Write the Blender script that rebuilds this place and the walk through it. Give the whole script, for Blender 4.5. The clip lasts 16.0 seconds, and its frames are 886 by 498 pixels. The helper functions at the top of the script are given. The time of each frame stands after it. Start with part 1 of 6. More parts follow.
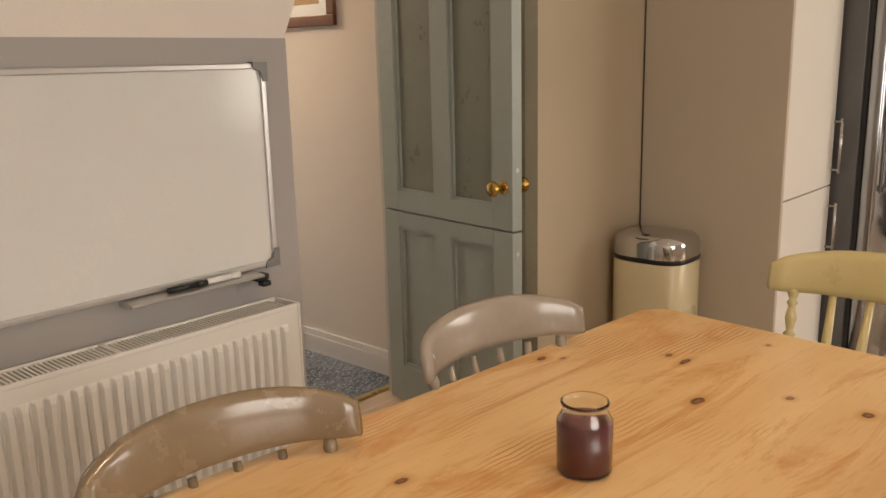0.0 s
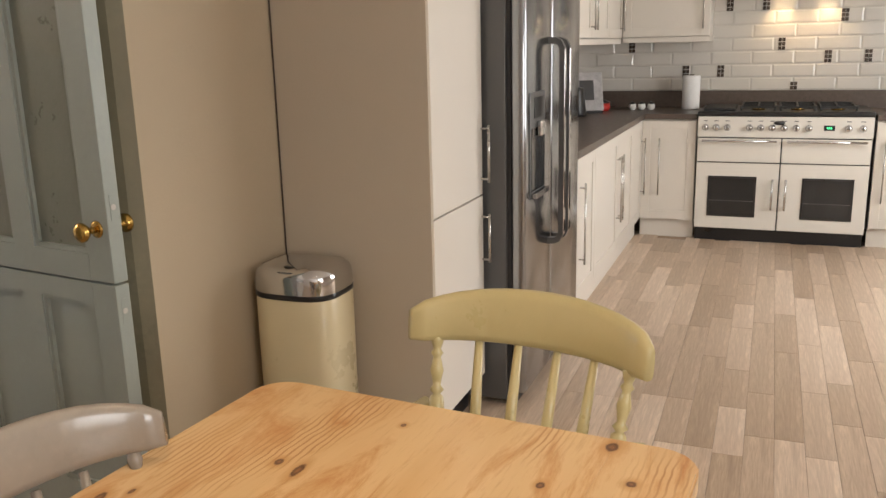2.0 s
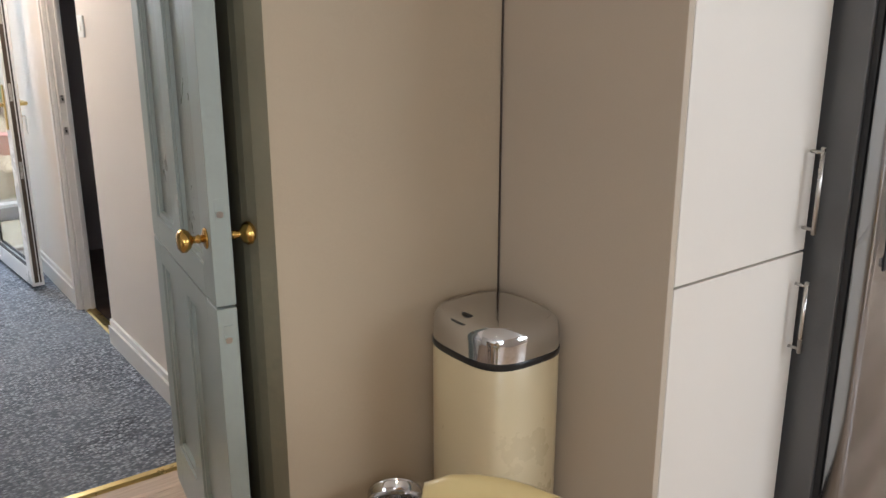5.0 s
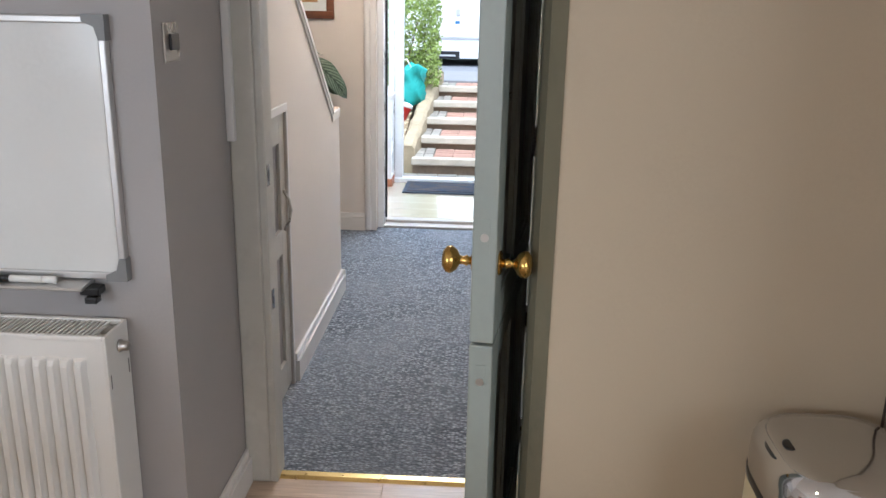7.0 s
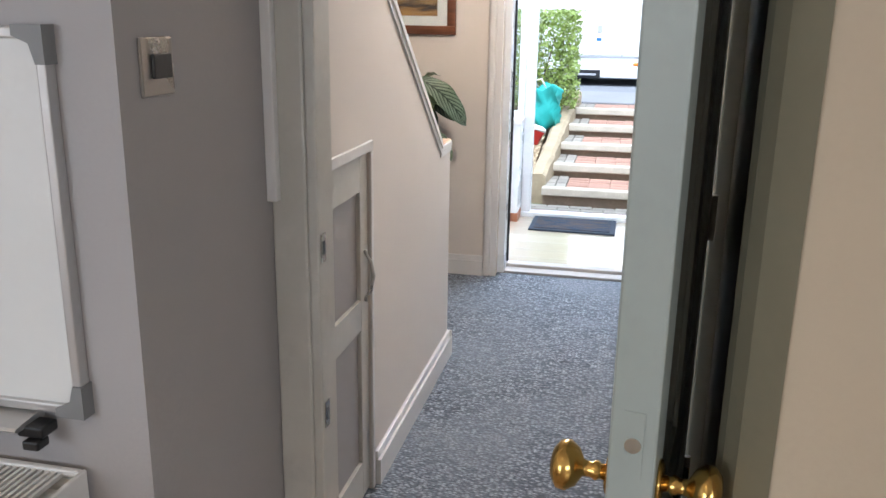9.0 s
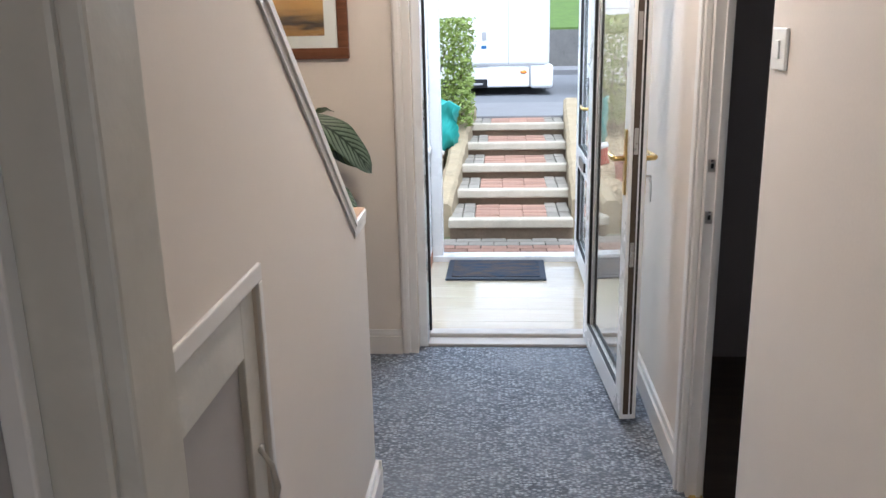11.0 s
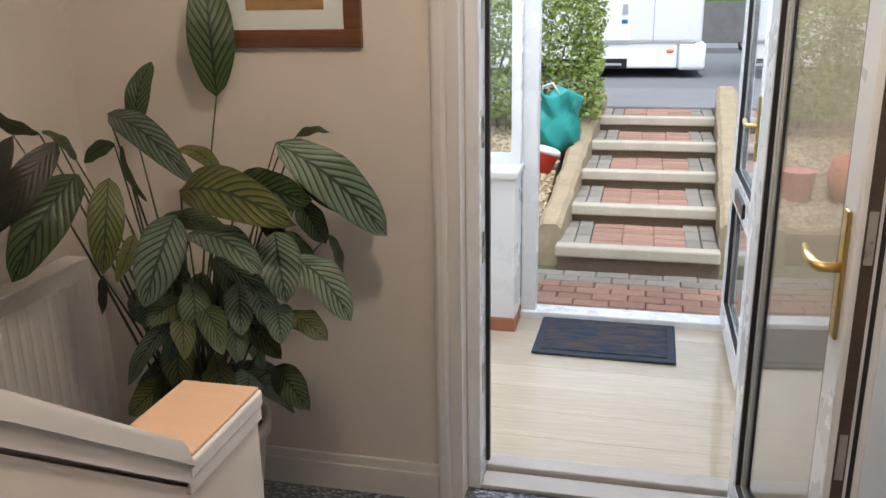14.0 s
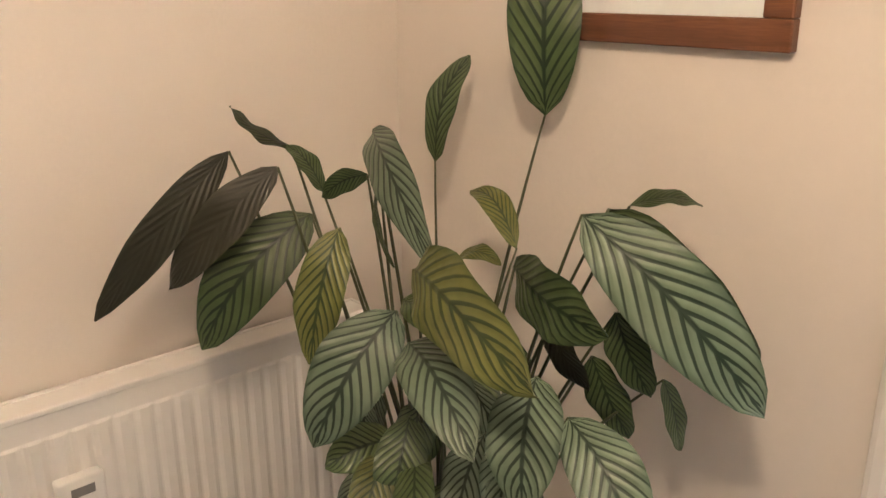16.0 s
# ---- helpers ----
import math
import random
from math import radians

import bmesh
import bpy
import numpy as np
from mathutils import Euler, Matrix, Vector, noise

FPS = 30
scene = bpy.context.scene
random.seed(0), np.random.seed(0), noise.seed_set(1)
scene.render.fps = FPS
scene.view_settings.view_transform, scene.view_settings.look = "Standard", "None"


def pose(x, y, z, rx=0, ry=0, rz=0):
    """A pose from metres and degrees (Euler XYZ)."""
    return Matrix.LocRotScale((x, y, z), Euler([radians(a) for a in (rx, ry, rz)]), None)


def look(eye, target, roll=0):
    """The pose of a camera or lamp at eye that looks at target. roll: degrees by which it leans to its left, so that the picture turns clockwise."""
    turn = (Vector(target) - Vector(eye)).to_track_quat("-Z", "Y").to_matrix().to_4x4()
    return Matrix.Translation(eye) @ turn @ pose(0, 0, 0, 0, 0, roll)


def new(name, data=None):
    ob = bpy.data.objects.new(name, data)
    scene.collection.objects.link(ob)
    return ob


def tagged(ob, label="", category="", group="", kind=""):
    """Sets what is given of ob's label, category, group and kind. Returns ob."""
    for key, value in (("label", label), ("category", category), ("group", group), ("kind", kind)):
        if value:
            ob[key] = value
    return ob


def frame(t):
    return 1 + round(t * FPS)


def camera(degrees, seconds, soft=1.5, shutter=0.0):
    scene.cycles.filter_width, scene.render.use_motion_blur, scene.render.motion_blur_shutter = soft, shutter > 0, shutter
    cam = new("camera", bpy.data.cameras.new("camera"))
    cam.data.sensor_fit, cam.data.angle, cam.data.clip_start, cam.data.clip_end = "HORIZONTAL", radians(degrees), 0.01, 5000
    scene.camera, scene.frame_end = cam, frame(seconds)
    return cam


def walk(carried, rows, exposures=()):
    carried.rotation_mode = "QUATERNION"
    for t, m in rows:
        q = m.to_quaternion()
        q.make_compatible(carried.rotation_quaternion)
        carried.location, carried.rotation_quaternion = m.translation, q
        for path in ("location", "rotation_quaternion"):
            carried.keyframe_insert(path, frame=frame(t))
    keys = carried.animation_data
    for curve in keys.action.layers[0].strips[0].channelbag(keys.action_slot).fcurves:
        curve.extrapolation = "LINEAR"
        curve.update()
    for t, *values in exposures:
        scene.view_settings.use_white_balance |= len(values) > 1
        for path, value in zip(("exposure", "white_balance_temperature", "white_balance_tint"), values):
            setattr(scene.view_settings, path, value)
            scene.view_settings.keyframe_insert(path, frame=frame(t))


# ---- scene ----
cam = camera(55.9, 16.0)
PATH = [
    (0, (-1.61, 0.367, 1.4), (-0.165, 1.678, 0.961), -1.4),
    (0.5, (-1.468, 0.425, 1.419), (0.138, 1.528, 0.967), -1.6),
    (0.8, (-1.384, 0.46, 1.418), (0.307, 1.427, 0.967), -1.6),
    (1, (-1.349, 0.468, 1.413), (0.377, 1.371, 0.962), -1.8),
    (1.5, (-1.234, 0.477, 1.412), (0.559, 1.232, 0.947), -2.0),
    (2, (-1.09, 0.435, 1.428), (0.72, 1.147, 0.959), -1.4),
    (2.5, (-0.947, 0.402, 1.425), (0.86, 1.117, 0.951), -1.2),
    (3, (-0.792, 0.409, 1.415), (0.991, 1.171, 0.925), -1.0),
    (3.5, (-0.608, 0.379, 1.406), (1.115, 1.279, 0.935), -1.4),
    (3.7, (-0.539, 0.358, 1.425), (1.138, 1.341, 0.952), -1.2),
    (6, (0.346, 0.413, 1.457), (0.892, 2.248, 0.879), 0.3),
    (6.5, (0.49, 0.501, 1.445), (0.712, 2.405, 0.875), 0.8),
    (7, (0.629, 0.579, 1.452), (0.538, 2.494, 0.881), 1.2),
    (7.5, (0.687, 0.71, 1.448), (0.398, 2.605, 0.879), 1.2),
    (8, (0.681, 0.907, 1.454), (0.31, 2.792, 0.897), 1.0),
    (8.5, (0.645, 1.091, 1.445), (0.248, 2.973, 0.898), 1.1),
    (9, (0.606, 1.313, 1.43), (0.201, 3.195, 0.891), 0.9),
    (9.5, (0.563, 1.523, 1.444), (0.172, 3.412, 0.914), 0.6),
    (10, (0.449, 1.733, 1.447), (0.123, 3.635, 0.923), -1.1),
    (10.2, (0.383, 1.833, 1.464), (0.114, 3.746, 0.946), -1.6),
    (12.5, (0.284, 2.991, 1.468), (0.205, 4.911, 0.914), -1.0),
    (13, (0.351, 3.216, 1.457), (0.205, 5.127, 0.888), -0.9),
    (13.5, (0.414, 3.466, 1.469), (0.131, 5.362, 0.898), -0.7),
    (14, (0.411, 3.694, 1.452), (-0.042, 5.554, 0.873), -1.0),
    (14.5, (0.364, 3.96, 1.465), (-0.265, 5.765, 0.876), -1.1),
    (15, (0.331, 4.218, 1.461), (-0.51, 5.925, 0.847), -0.9),
    (15.5, (0.298, 4.47, 1.46), (-0.804, 6.019, 0.837), -0.1),
    (16, (0.246, 4.676, 1.428), (-1.178, 5.939, 0.814), -0.3),
]
walk(cam, [(t, look(eye, target, roll)) for t, eye, target, roll in PATH],
     [(0.0, 0.9, 7000, 13), (1.5, 1.05, 6450, 11), (3.5, 1.1, 5850, 9), (6.0, 1.1, 5400, 8), (7.0, 1.08, 5350, 9), (9.0, 1.12, 5350, 9), (10.0, 1.0, 5350, 9), (12.5, 0.40, 5600, 10), (13.5, 0.36, 5750, 10), (14.5, 0.30, 6050, 11), (15.5, 0.62, 6550, 12), (16.0, 1.22, 6600, 13)])

# ---- world, daylight, windows' light ----
world = bpy.data.worlds.new("world")
scene.world = world
world.use_nodes = True
wn = world.node_tree.nodes
sky = wn.new("ShaderNodeTexSky")
sky.sky_type = "NISHITA"
sky.sun_disc = False
sky.sun_elevation, sky.sun_rotation = radians(65), radians(170)
sky.dust_density, sky.air_density = 3.0, 1.0
wn["Background"].inputs["Strength"].default_value = 0.15
# overcast: the sky's blue washed out by cloud
cloud = wn.new("ShaderNodeHueSaturation")
cloud.inputs["Saturation"].default_value, cloud.inputs["Value"].default_value = 0.16, 1.7
world.node_tree.links.new(sky.outputs[0], cloud.inputs["Color"])
world.node_tree.links.new(cloud.outputs[0], wn["Background"].inputs["Color"])


def lamp(name, kind, energy, m, color=(1, 1, 1), size=(1, 1), angle=0.0, spread=180):
    data = bpy.data.lights.new(name, kind)
    data.energy, data.color = energy, color
    if kind == "AREA":
        data.shape, data.size, data.size_y, data.spread = "RECTANGLE", size[0], size[1], radians(spread)
    elif kind == "SUN":
        data.angle = radians(angle)
    elif kind == "SPOT":
        data.spot_size, data.spot_blend, data.shadow_soft_size = radians(spread), 0.7, size[0]
    else:
        data.shadow_soft_size = size[0]
    ob = new(name, data)
    ob.matrix_world = m
    return ob


# overcast sun, high over the street
lamp("sun", "SUN", 1.5, look((2, -3, 24), (0, 8, 0)), (1.0, 0.97, 0.92), angle=12)
# daylight standing in the panes of the dining and kitchen windows
lamp("dining_window_light", "AREA", 21, look((-1.3, -1.62, 1.5), (-1.2, 1.0, 1.0)), (1.0, 0.96, 0.9), (1.7, 1.15))
lamp("kitchen_window_light", "AREA", 27, look((3.4, -1.62, 1.5), (3.4, 1.0, 0.9)), (1.0, 0.95, 0.88), (1.9, 1.15))
# daylight fill: an unseen lamp under the porch roof, tilted into the hall
lamp("porch_daylight_fill", "AREA", 40, look((0.2, 6.95, 2.22), (-0.15, 5.2, 0.75)), (0.93, 0.97, 1.0), (1.5, 0.5))


HALL_W, SPOT_W = 24, 11.5
# fill lamp added in an unseen opening to lift the dark living room
lamp("living_fill_light", "AREA", 3, look((2.6, 5.86, 1.5), (2.4, 4.0, 0.8)), (1.0, 0.97, 0.93), (1.1, 1.0))


# ---- materials ----
def ramp_mix(nt, fac, c0, c1):
    mix = nt.nodes.new("ShaderNodeMix")
    mix.data_type = "RGBA"
    nt.links.new(fac, mix.inputs[0])
    for k, c in ((6, c0), (7, c1)):
        if hasattr(c, "is_linked"):
            nt.links.new(c, mix.inputs[k])
        else:
            mix.inputs[k].default_value = (*c, 1)
    return mix.outputs[2]


def shade(c, f):
    return tuple(min(1, v * f) for v in c)


def noise_tex(nt, scale, detail=4, rough=0.6, stretch=None, distort=0.0):
    tc = nt.nodes.new("ShaderNodeTexCoord")
    out = tc.outputs["Object"]
    if stretch:
        mp = nt.nodes.new("ShaderNodeMapping")
        mp.inputs["Scale"].default_value = stretch
        nt.links.new(out, mp.inputs[0])
        out = mp.outputs[0]
    n = nt.nodes.new("ShaderNodeTexNoise")
    n.inputs["Scale"].default_value, n.inputs["Detail"].default_value = scale, detail
    n.inputs["Roughness"].default_value, n.inputs["Distortion"].default_value = rough, distort
    nt.links.new(out, n.inputs["Vector"])
    return n.outputs[0]


def contrast(nt, out, lo, hi):
    r = nt.nodes.new("ShaderNodeMapRange")
    r.inputs[1].default_value, r.inputs[2].default_value = lo, hi
    nt.links.new(out, r.inputs[0])
    return r.outputs[0]


def add_bump(nt, bsdf, height, strength, distance):
    b = nt.nodes.new("ShaderNodeBump")
    b.inputs["Strength"].default_value, b.inputs["Distance"].default_value = strength, distance
    nt.links.new(height, b.inputs["Height"])
    nt.links.new(b.outputs[0], bsdf.inputs["Normal"])


def base_mat(name, rough, metal=0.0, coat=0.0, spec=0.5):
    m = bpy.data.materials.new(name)
    m.use_nodes = True
    b = m.node_tree.nodes["Principled BSDF"]
    b.inputs["Roughness"].default_value, b.inputs["Metallic"].default_value = rough, metal
    b.inputs["Coat Weight"].default_value, b.inputs["Specular IOR Level"].default_value = coat, spec
    b.inputs["Coat Roughness"].default_value = 0.08
    return m, m.node_tree, b


def mat(name, color, rough=0.6, metal=0.0, var=0.08, scale=3.0, bump=0.15, bscale=90.0, coat=0.0, stretch=None, rvar=0.1, perobj=0.0, dist=0.002):
    """Paint, plastic, metal or stone: stains at one scale, grain at another."""
    m, nt, b = base_mat(name, rough, metal, coat)
    big = noise_tex(nt, scale, 5, 0.65, stretch)
    fine = noise_tex(nt, bscale, 3, 0.6, stretch)
    col = ramp_mix(nt, contrast(nt, big, 0.3, 0.7), shade(color, 1 - var), shade(color, 1 + var))
    col = ramp_mix(nt, contrast(nt, fine, 0.35, 0.65), col, color)
    if perobj:
        oi = nt.nodes.new("ShaderNodeObjectInfo")
        hsv = nt.nodes.new("ShaderNodeHueSaturation")
        nt.links.new(col, hsv.inputs["Color"])
        mr = nt.nodes.new("ShaderNodeMapRange")
        mr.inputs[3].default_value, mr.inputs[4].default_value = 1 - perobj, 1 + perobj
        nt.links.new(oi.outputs["Random"], mr.inputs[0])
        nt.links.new(mr.outputs[0], hsv.inputs["Value"])
        col = hsv.outputs[0]
    nt.links.new(col, b.inputs["Base Color"])
    mr = nt.nodes.new("ShaderNodeMapRange")
    mr.inputs[3].default_value, mr.inputs[4].default_value = max(0.02, rough - rvar), min(1, rough + rvar)
    nt.links.new(big, mr.inputs[0])
    nt.links.new(mr.outputs[0], b.inputs["Roughness"])
    if bump:
        add_bump(nt, b, fine, bump, dist)
    return m


def wood(name, light, dark, rough=0.35, axis=0, grain=2.2, perobj=0.0, coat=0.0, knots=False):
    """Planks with long grain along one axis, and knots where wanted."""
    m, nt, b = base_mat(name, rough, 0, coat)
    s = [9.0, 9.0, 9.0]
    s[axis] = 0.55
    fig = noise_tex(nt, grain, 6, 0.62, tuple(s), 0.6)
    fine = noise_tex(nt, grain * 9, 3, 0.6, tuple(s))
    col = ramp_mix(nt, contrast(nt, fig, 0.36, 0.66), light, dark)
    col = ramp_mix(nt, contrast(nt, fine, 0.3, 0.9), col, shade(dark, 0.9))
    if perobj:
        oi = nt.nodes.new("ShaderNodeObjectInfo")
        hsv = nt.nodes.new("ShaderNodeHueSaturation")
        nt.links.new(col, hsv.inputs["Color"])
        for sock, lo, hi in (("Value", 1 - perobj, 1 + perobj), ("Saturation", 1 + perobj * 0.5, 1 - perobj * 0.5)):
            mr = nt.nodes.new("ShaderNodeMapRange")
            mr.inputs[3].default_value, mr.inputs[4].default_value = lo, hi
            nt.links.new(oi.outputs["Random"], mr.inputs[0])
            nt.links.new(mr.outputs[0], hsv.inputs[sock])
        col = hsv.outputs[0]
    nt.links.new(col, b.inputs["Base Color"])
    add_bump(nt, b, fine, 0.12, 0.002)
    return m


CREAM = mat("cream wall paint", (0.435, 0.355, 0.25), 0.75, var=0.05, scale=1.3, bump=0.12, bscale=140)
GREY = mat("grey wall paint", (0.36, 0.34, 0.33), 0.7, var=0.05, scale=1.6, bump=0.12, bscale=140)
WHITE_WALL = mat("white wall paint", (0.70, 0.645, 0.59), 0.7, var=0.04, scale=1.5, bump=0.14, bscale=120)
CEILING = mat("ceiling paint", (0.8, 0.78, 0.75), 0.8, var=0.03)
GLOSS_WHITE = mat("white gloss woodwork", (0.72, 0.70, 0.68), 0.35, var=0.05, scale=6, bump=0.1, bscale=60)
FRAME_OLD = mat("old off-white woodwork", (0.56, 0.54, 0.49), 0.4, var=0.12, scale=7, bump=0.3, bscale=35)
SAGE = mat("pale sage door paint", (0.30, 0.33, 0.30), 0.42, var=0.08, scale=5, bump=0.2, bscale=50)
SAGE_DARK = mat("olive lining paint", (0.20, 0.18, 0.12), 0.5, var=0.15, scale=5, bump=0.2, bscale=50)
OBSCURE = mat("obscured glass pane", (0.19, 0.20, 0.165), 0.3, var=0.1, scale=9, bump=0.5, bscale=70)
UPVC = mat("white plastic frame", (0.78, 0.79, 0.80), 0.28, var=0.03, bump=0.03)
GASKET = mat("black rubber gasket", (0.015, 0.015, 0.016), 0.6, var=0.2)
UNIT = mat("ivory unit foil", (0.72, 0.675, 0.61), 0.38, var=0.03, scale=2, bump=0.06, bscale=120)
PANEL = mat("stone-coloured end panel", (0.47, 0.40, 0.31), 0.6, var=0.04, scale=1.5, bump=0.08, bscale=150)
STEEL = mat("brushed stainless steel", (0.36, 0.37, 0.39), 0.15, metal=1.0, var=0.06, scale=4, bump=0.05, bscale=300, stretch=(1, 1, 0.04), rvar=0.06)
STEEL_SIDE = mat("grey fridge side", (0.13, 0.13, 0.13), 0.4, metal=0.4, var=0.06)
CHROME = mat("chrome", (0.62, 0.62, 0.63), 0.08, metal=1.0, var=0.03, bump=0.0, rvar=0.03)
NICKEL = mat("brushed nickel handle", (0.52, 0.50, 0.47), 0.28, metal=1.0, var=0.05, bump=0.05)
BRASS = mat("aged brass", (0.52, 0.33, 0.09), 0.2, metal=1.0, var=0.15, scale=30, bump=0.05, rvar=0.08)
GOLD = mat("gilt threshold strip", (0.62, 0.45, 0.17), 0.3, metal=1.0, var=0.1, scale=20)
BLACK = mat("black enamel", (0.012, 0.012, 0.013), 0.3, var=0.2)
BLACK_GLASS = mat("black oven glass", (0.02, 0.022, 0.024), 0.06, var=0.1, bump=0.0, coat=0.3)
IRON = mat("cast iron", (0.02, 0.02, 0.02), 0.6, var=0.2)
ENAMEL = mat("ivory enamel", (0.74, 0.71, 0.65), 0.22, var=0.02, bump=0.02, coat=0.3)
WORKTOP = mat("dark brown worktop", (0.105, 0.08, 0.065), 0.32, var=0.35, scale=40, bump=0.05)
BOARD = mat("whiteboard enamel", (0.66, 0.66, 0.64), 0.16, var=0.05, scale=2.5, bump=0.02, rvar=0.08)
ALU = mat("board aluminium trim", (0.55, 0.54, 0.53), 0.35, metal=0.7, var=0.05)
GREY_PLASTIC = mat("grey plastic cap", (0.20, 0.20, 0.20), 0.45, var=0.1)
RADIATOR = mat("white radiator enamel", (0.74, 0.725, 0.70), 0.35, var=0.03, scale=4, bump=0.05)
BIN_CREAM = mat("cream bin steel", (0.66, 0.57, 0.37), 0.3, var=0.03, bump=0.03, coat=0.2)
CH_YELLOW = mat("ochre-cream chair paint", (0.50, 0.415, 0.205), 0.3, var=0.07, scale=9, bump=0.12, bscale=45, coat=0.25)
CH_GREY = mat("stone-grey chair paint", (0.27, 0.235, 0.20), 0.24, var=0.12, scale=10, bump=0.25, bscale=45, coat=0.3)
CH_TAUPE = mat("taupe chair paint", (0.20, 0.145, 0.09), 0.26, var=0.18, scale=10, bump=0.25, bscale=45, coat=0.45)
CH_SAGE = mat("sage chair paint", (0.36, 0.42, 0.35), 0.35, var=0.06, scale=9, bump=0.12, bscale=45)
WAX = mat("plum red wax", (0.12, 0.010, 0.012), 0.4, var=0.15, scale=20, coat=0.3)
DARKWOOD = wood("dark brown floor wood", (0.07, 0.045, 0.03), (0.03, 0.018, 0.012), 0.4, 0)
FRAMEWOOD = wood("reddish oak picture frame", (0.22, 0.085, 0.035), (0.10, 0.035, 0.015), 0.35, 0, 5)
SWITCH_STEEL = mat("brushed steel switch plate", (0.36, 0.34, 0.31), 0.28, metal=0.9, var=0.08, scale=8, bump=0.05)
RISER = mat("dark brown brick riser", (0.22, 0.165, 0.115), 0.95, var=0.35, scale=14, bump=0.6, bscale=60)
SOIL = mat("potting soil", (0.03, 0.022, 0.016), 0.95, var=0.4, scale=30, bump=0.8, bscale=80)
POT = mat("pale ribbed pot", (0.42, 0.36, 0.29), 0.6, var=0.1)
STEM = mat("dark green stem", (0.05, 0.06, 0.025), 0.5, var=0.2)
TAN = mat("stair cap stained pine", (0.62, 0.42, 0.27), 0.4, var=0.1, scale=6, stretch=(1, 8, 1))
RUBBERMAT = mat("blue-black door mat", (0.035, 0.045, 0.065), 0.85, var=0.35, scale=25, bump=0.8, bscale=120)
MAT_PILE, mt_nt, mt_b = base_mat("blue-black mat pile worn brown", 0.9, spec=0.2)
mt_nt.links.new(ramp_mix(mt_nt, contrast(mt_nt, noise_tex(mt_nt, 14, 5, 0.7, (0.6, 2.5, 1)), 0.42, 0.68), (0.028, 0.045, 0.075), (0.13, 0.085, 0.05)), mt_b.inputs["Base Color"])
add_bump(mt_nt, mt_b, noise_tex(mt_nt, 160, 2), 0.8, 0.004)
MATBROWN = mat("worn brown coir", (0.075, 0.055, 0.042), 0.9, var=0.4, scale=18, bump=0.8, bscale=140)
TERRACOTTA = mat("terracotta tile", (0.36, 0.14, 0.07), 0.6, var=0.15)
CONCRETE = mat("pale concrete", (0.44, 0.40, 0.32), 0.9, var=0.25, scale=5, bump=0.6, bscale=60)
WALLSTONE = mat("weathered sandstone kerb", (0.32, 0.26, 0.165), 0.95, var=0.35, scale=6, bump=0.9, bscale=40)
BRICK_RED = mat("red paving block", (0.30, 0.175, 0.125), 0.9, var=0.2, scale=12, bump=0.5, bscale=90, perobj=0.16)
BRICK_GREY = mat("grey paving block", (0.235, 0.215, 0.18), 0.9, var=0.2, scale=12, bump=0.5, bscale=90, perobj=0.16)
PLANK_BED = mat("brown plank joint", (0.36, 0.27, 0.195), 0.9, var=0.2, scale=20)
JOINT = mat("mossy joint sand", (0.11, 0.095, 0.065), 1.0, var=0.4, scale=20)
ASPHALT = mat("road asphalt", (0.15, 0.155, 0.165), 0.85, var=0.15, scale=2, bump=0.5, bscale=120)
PAVEMENT = mat("pavement slab asphalt", (0.19, 0.19, 0.195), 0.9, var=0.15, scale=3, bump=0.5, bscale=90)
VAN_WHITE = mat("white van paint", (0.80, 0.80, 0.79), 0.25, var=0.03, scale=1, bump=0.0, coat=0.4)
VAN_GREY = mat("grey bumper plastic", (0.35, 0.35, 0.36), 0.5, var=0.08)
CAR_DARK = mat("silver grey car paint", (0.55, 0.56, 0.58), 0.25, metal=0.2, var=0.03, coat=0.5)
TYRE = mat("tyre rubber", (0.02, 0.02, 0.02), 0.8, var=0.2)
RED = mat("red plastic", (0.55, 0.035, 0.025), 0.35, var=0.06)
WHITE_PLASTIC = mat("white plastic", (0.75, 0.75, 0.73), 0.35, var=0.03)
TEAL = mat("teal woven plastic bag", (0.03, 0.30, 0.27), 0.55, var=0.15, scale=9, bump=0.5, bscale=30)
ORANGE = mat("orange glazed pot", (0.52, 0.17, 0.09), 0.5, var=0.15, scale=8)
BLUE = mat("blue plastic", (0.03, 0.12, 0.28), 0.4)
YELLOW = mat("yellow plastic", (0.6, 0.42, 0.04), 0.4)
AMBER = mat("amber lens", (0.7, 0.22, 0.02), 0.2)
CURTAIN = mat("beige curtain", (0.30, 0.235, 0.17), 0.9, var=0.15, stretch=(9, 9, 0.6), bump=0.3)
# grey-brown taken dark to stand for the unlit living room's shade
LIVING = mat("living room paint darkened for shade", (0.24, 0.215, 0.21), 0.8, var=0.06)
GROUT = mat("pale grout", (0.64, 0.61, 0.56), 0.85, var=0.1)
TILE = mat("ivory bevelled tile", (0.66, 0.63, 0.58), 0.12, var=0.03, scale=8, bump=0.03, bscale=20, coat=0.3, perobj=0.02)
MOSAIC = mat("brown glass mosaic", (0.06, 0.045, 0.035), 0.15, var=0.4, scale=30, perobj=0.4)
PAPER = mat("kitchen paper", (0.82, 0.82, 0.82), 0.9, var=0.02, bump=0.3, bscale=60)
STONE_WALL = mat("grey street wall", (0.16, 0.155, 0.15), 0.95, var=0.3, scale=4, bump=0.9, bscale=20)
BAG_BLACK = mat("dark kettle plastic", (0.03, 0.028, 0.028), 0.4)
PRINT = mat("cookbook cover", (0.42, 0.40, 0.40), 0.4, var=0.5, scale=14, bump=0.0)
SKIN_ROSE = mat("pink plastic", (0.55, 0.20, 0.17), 0.45)
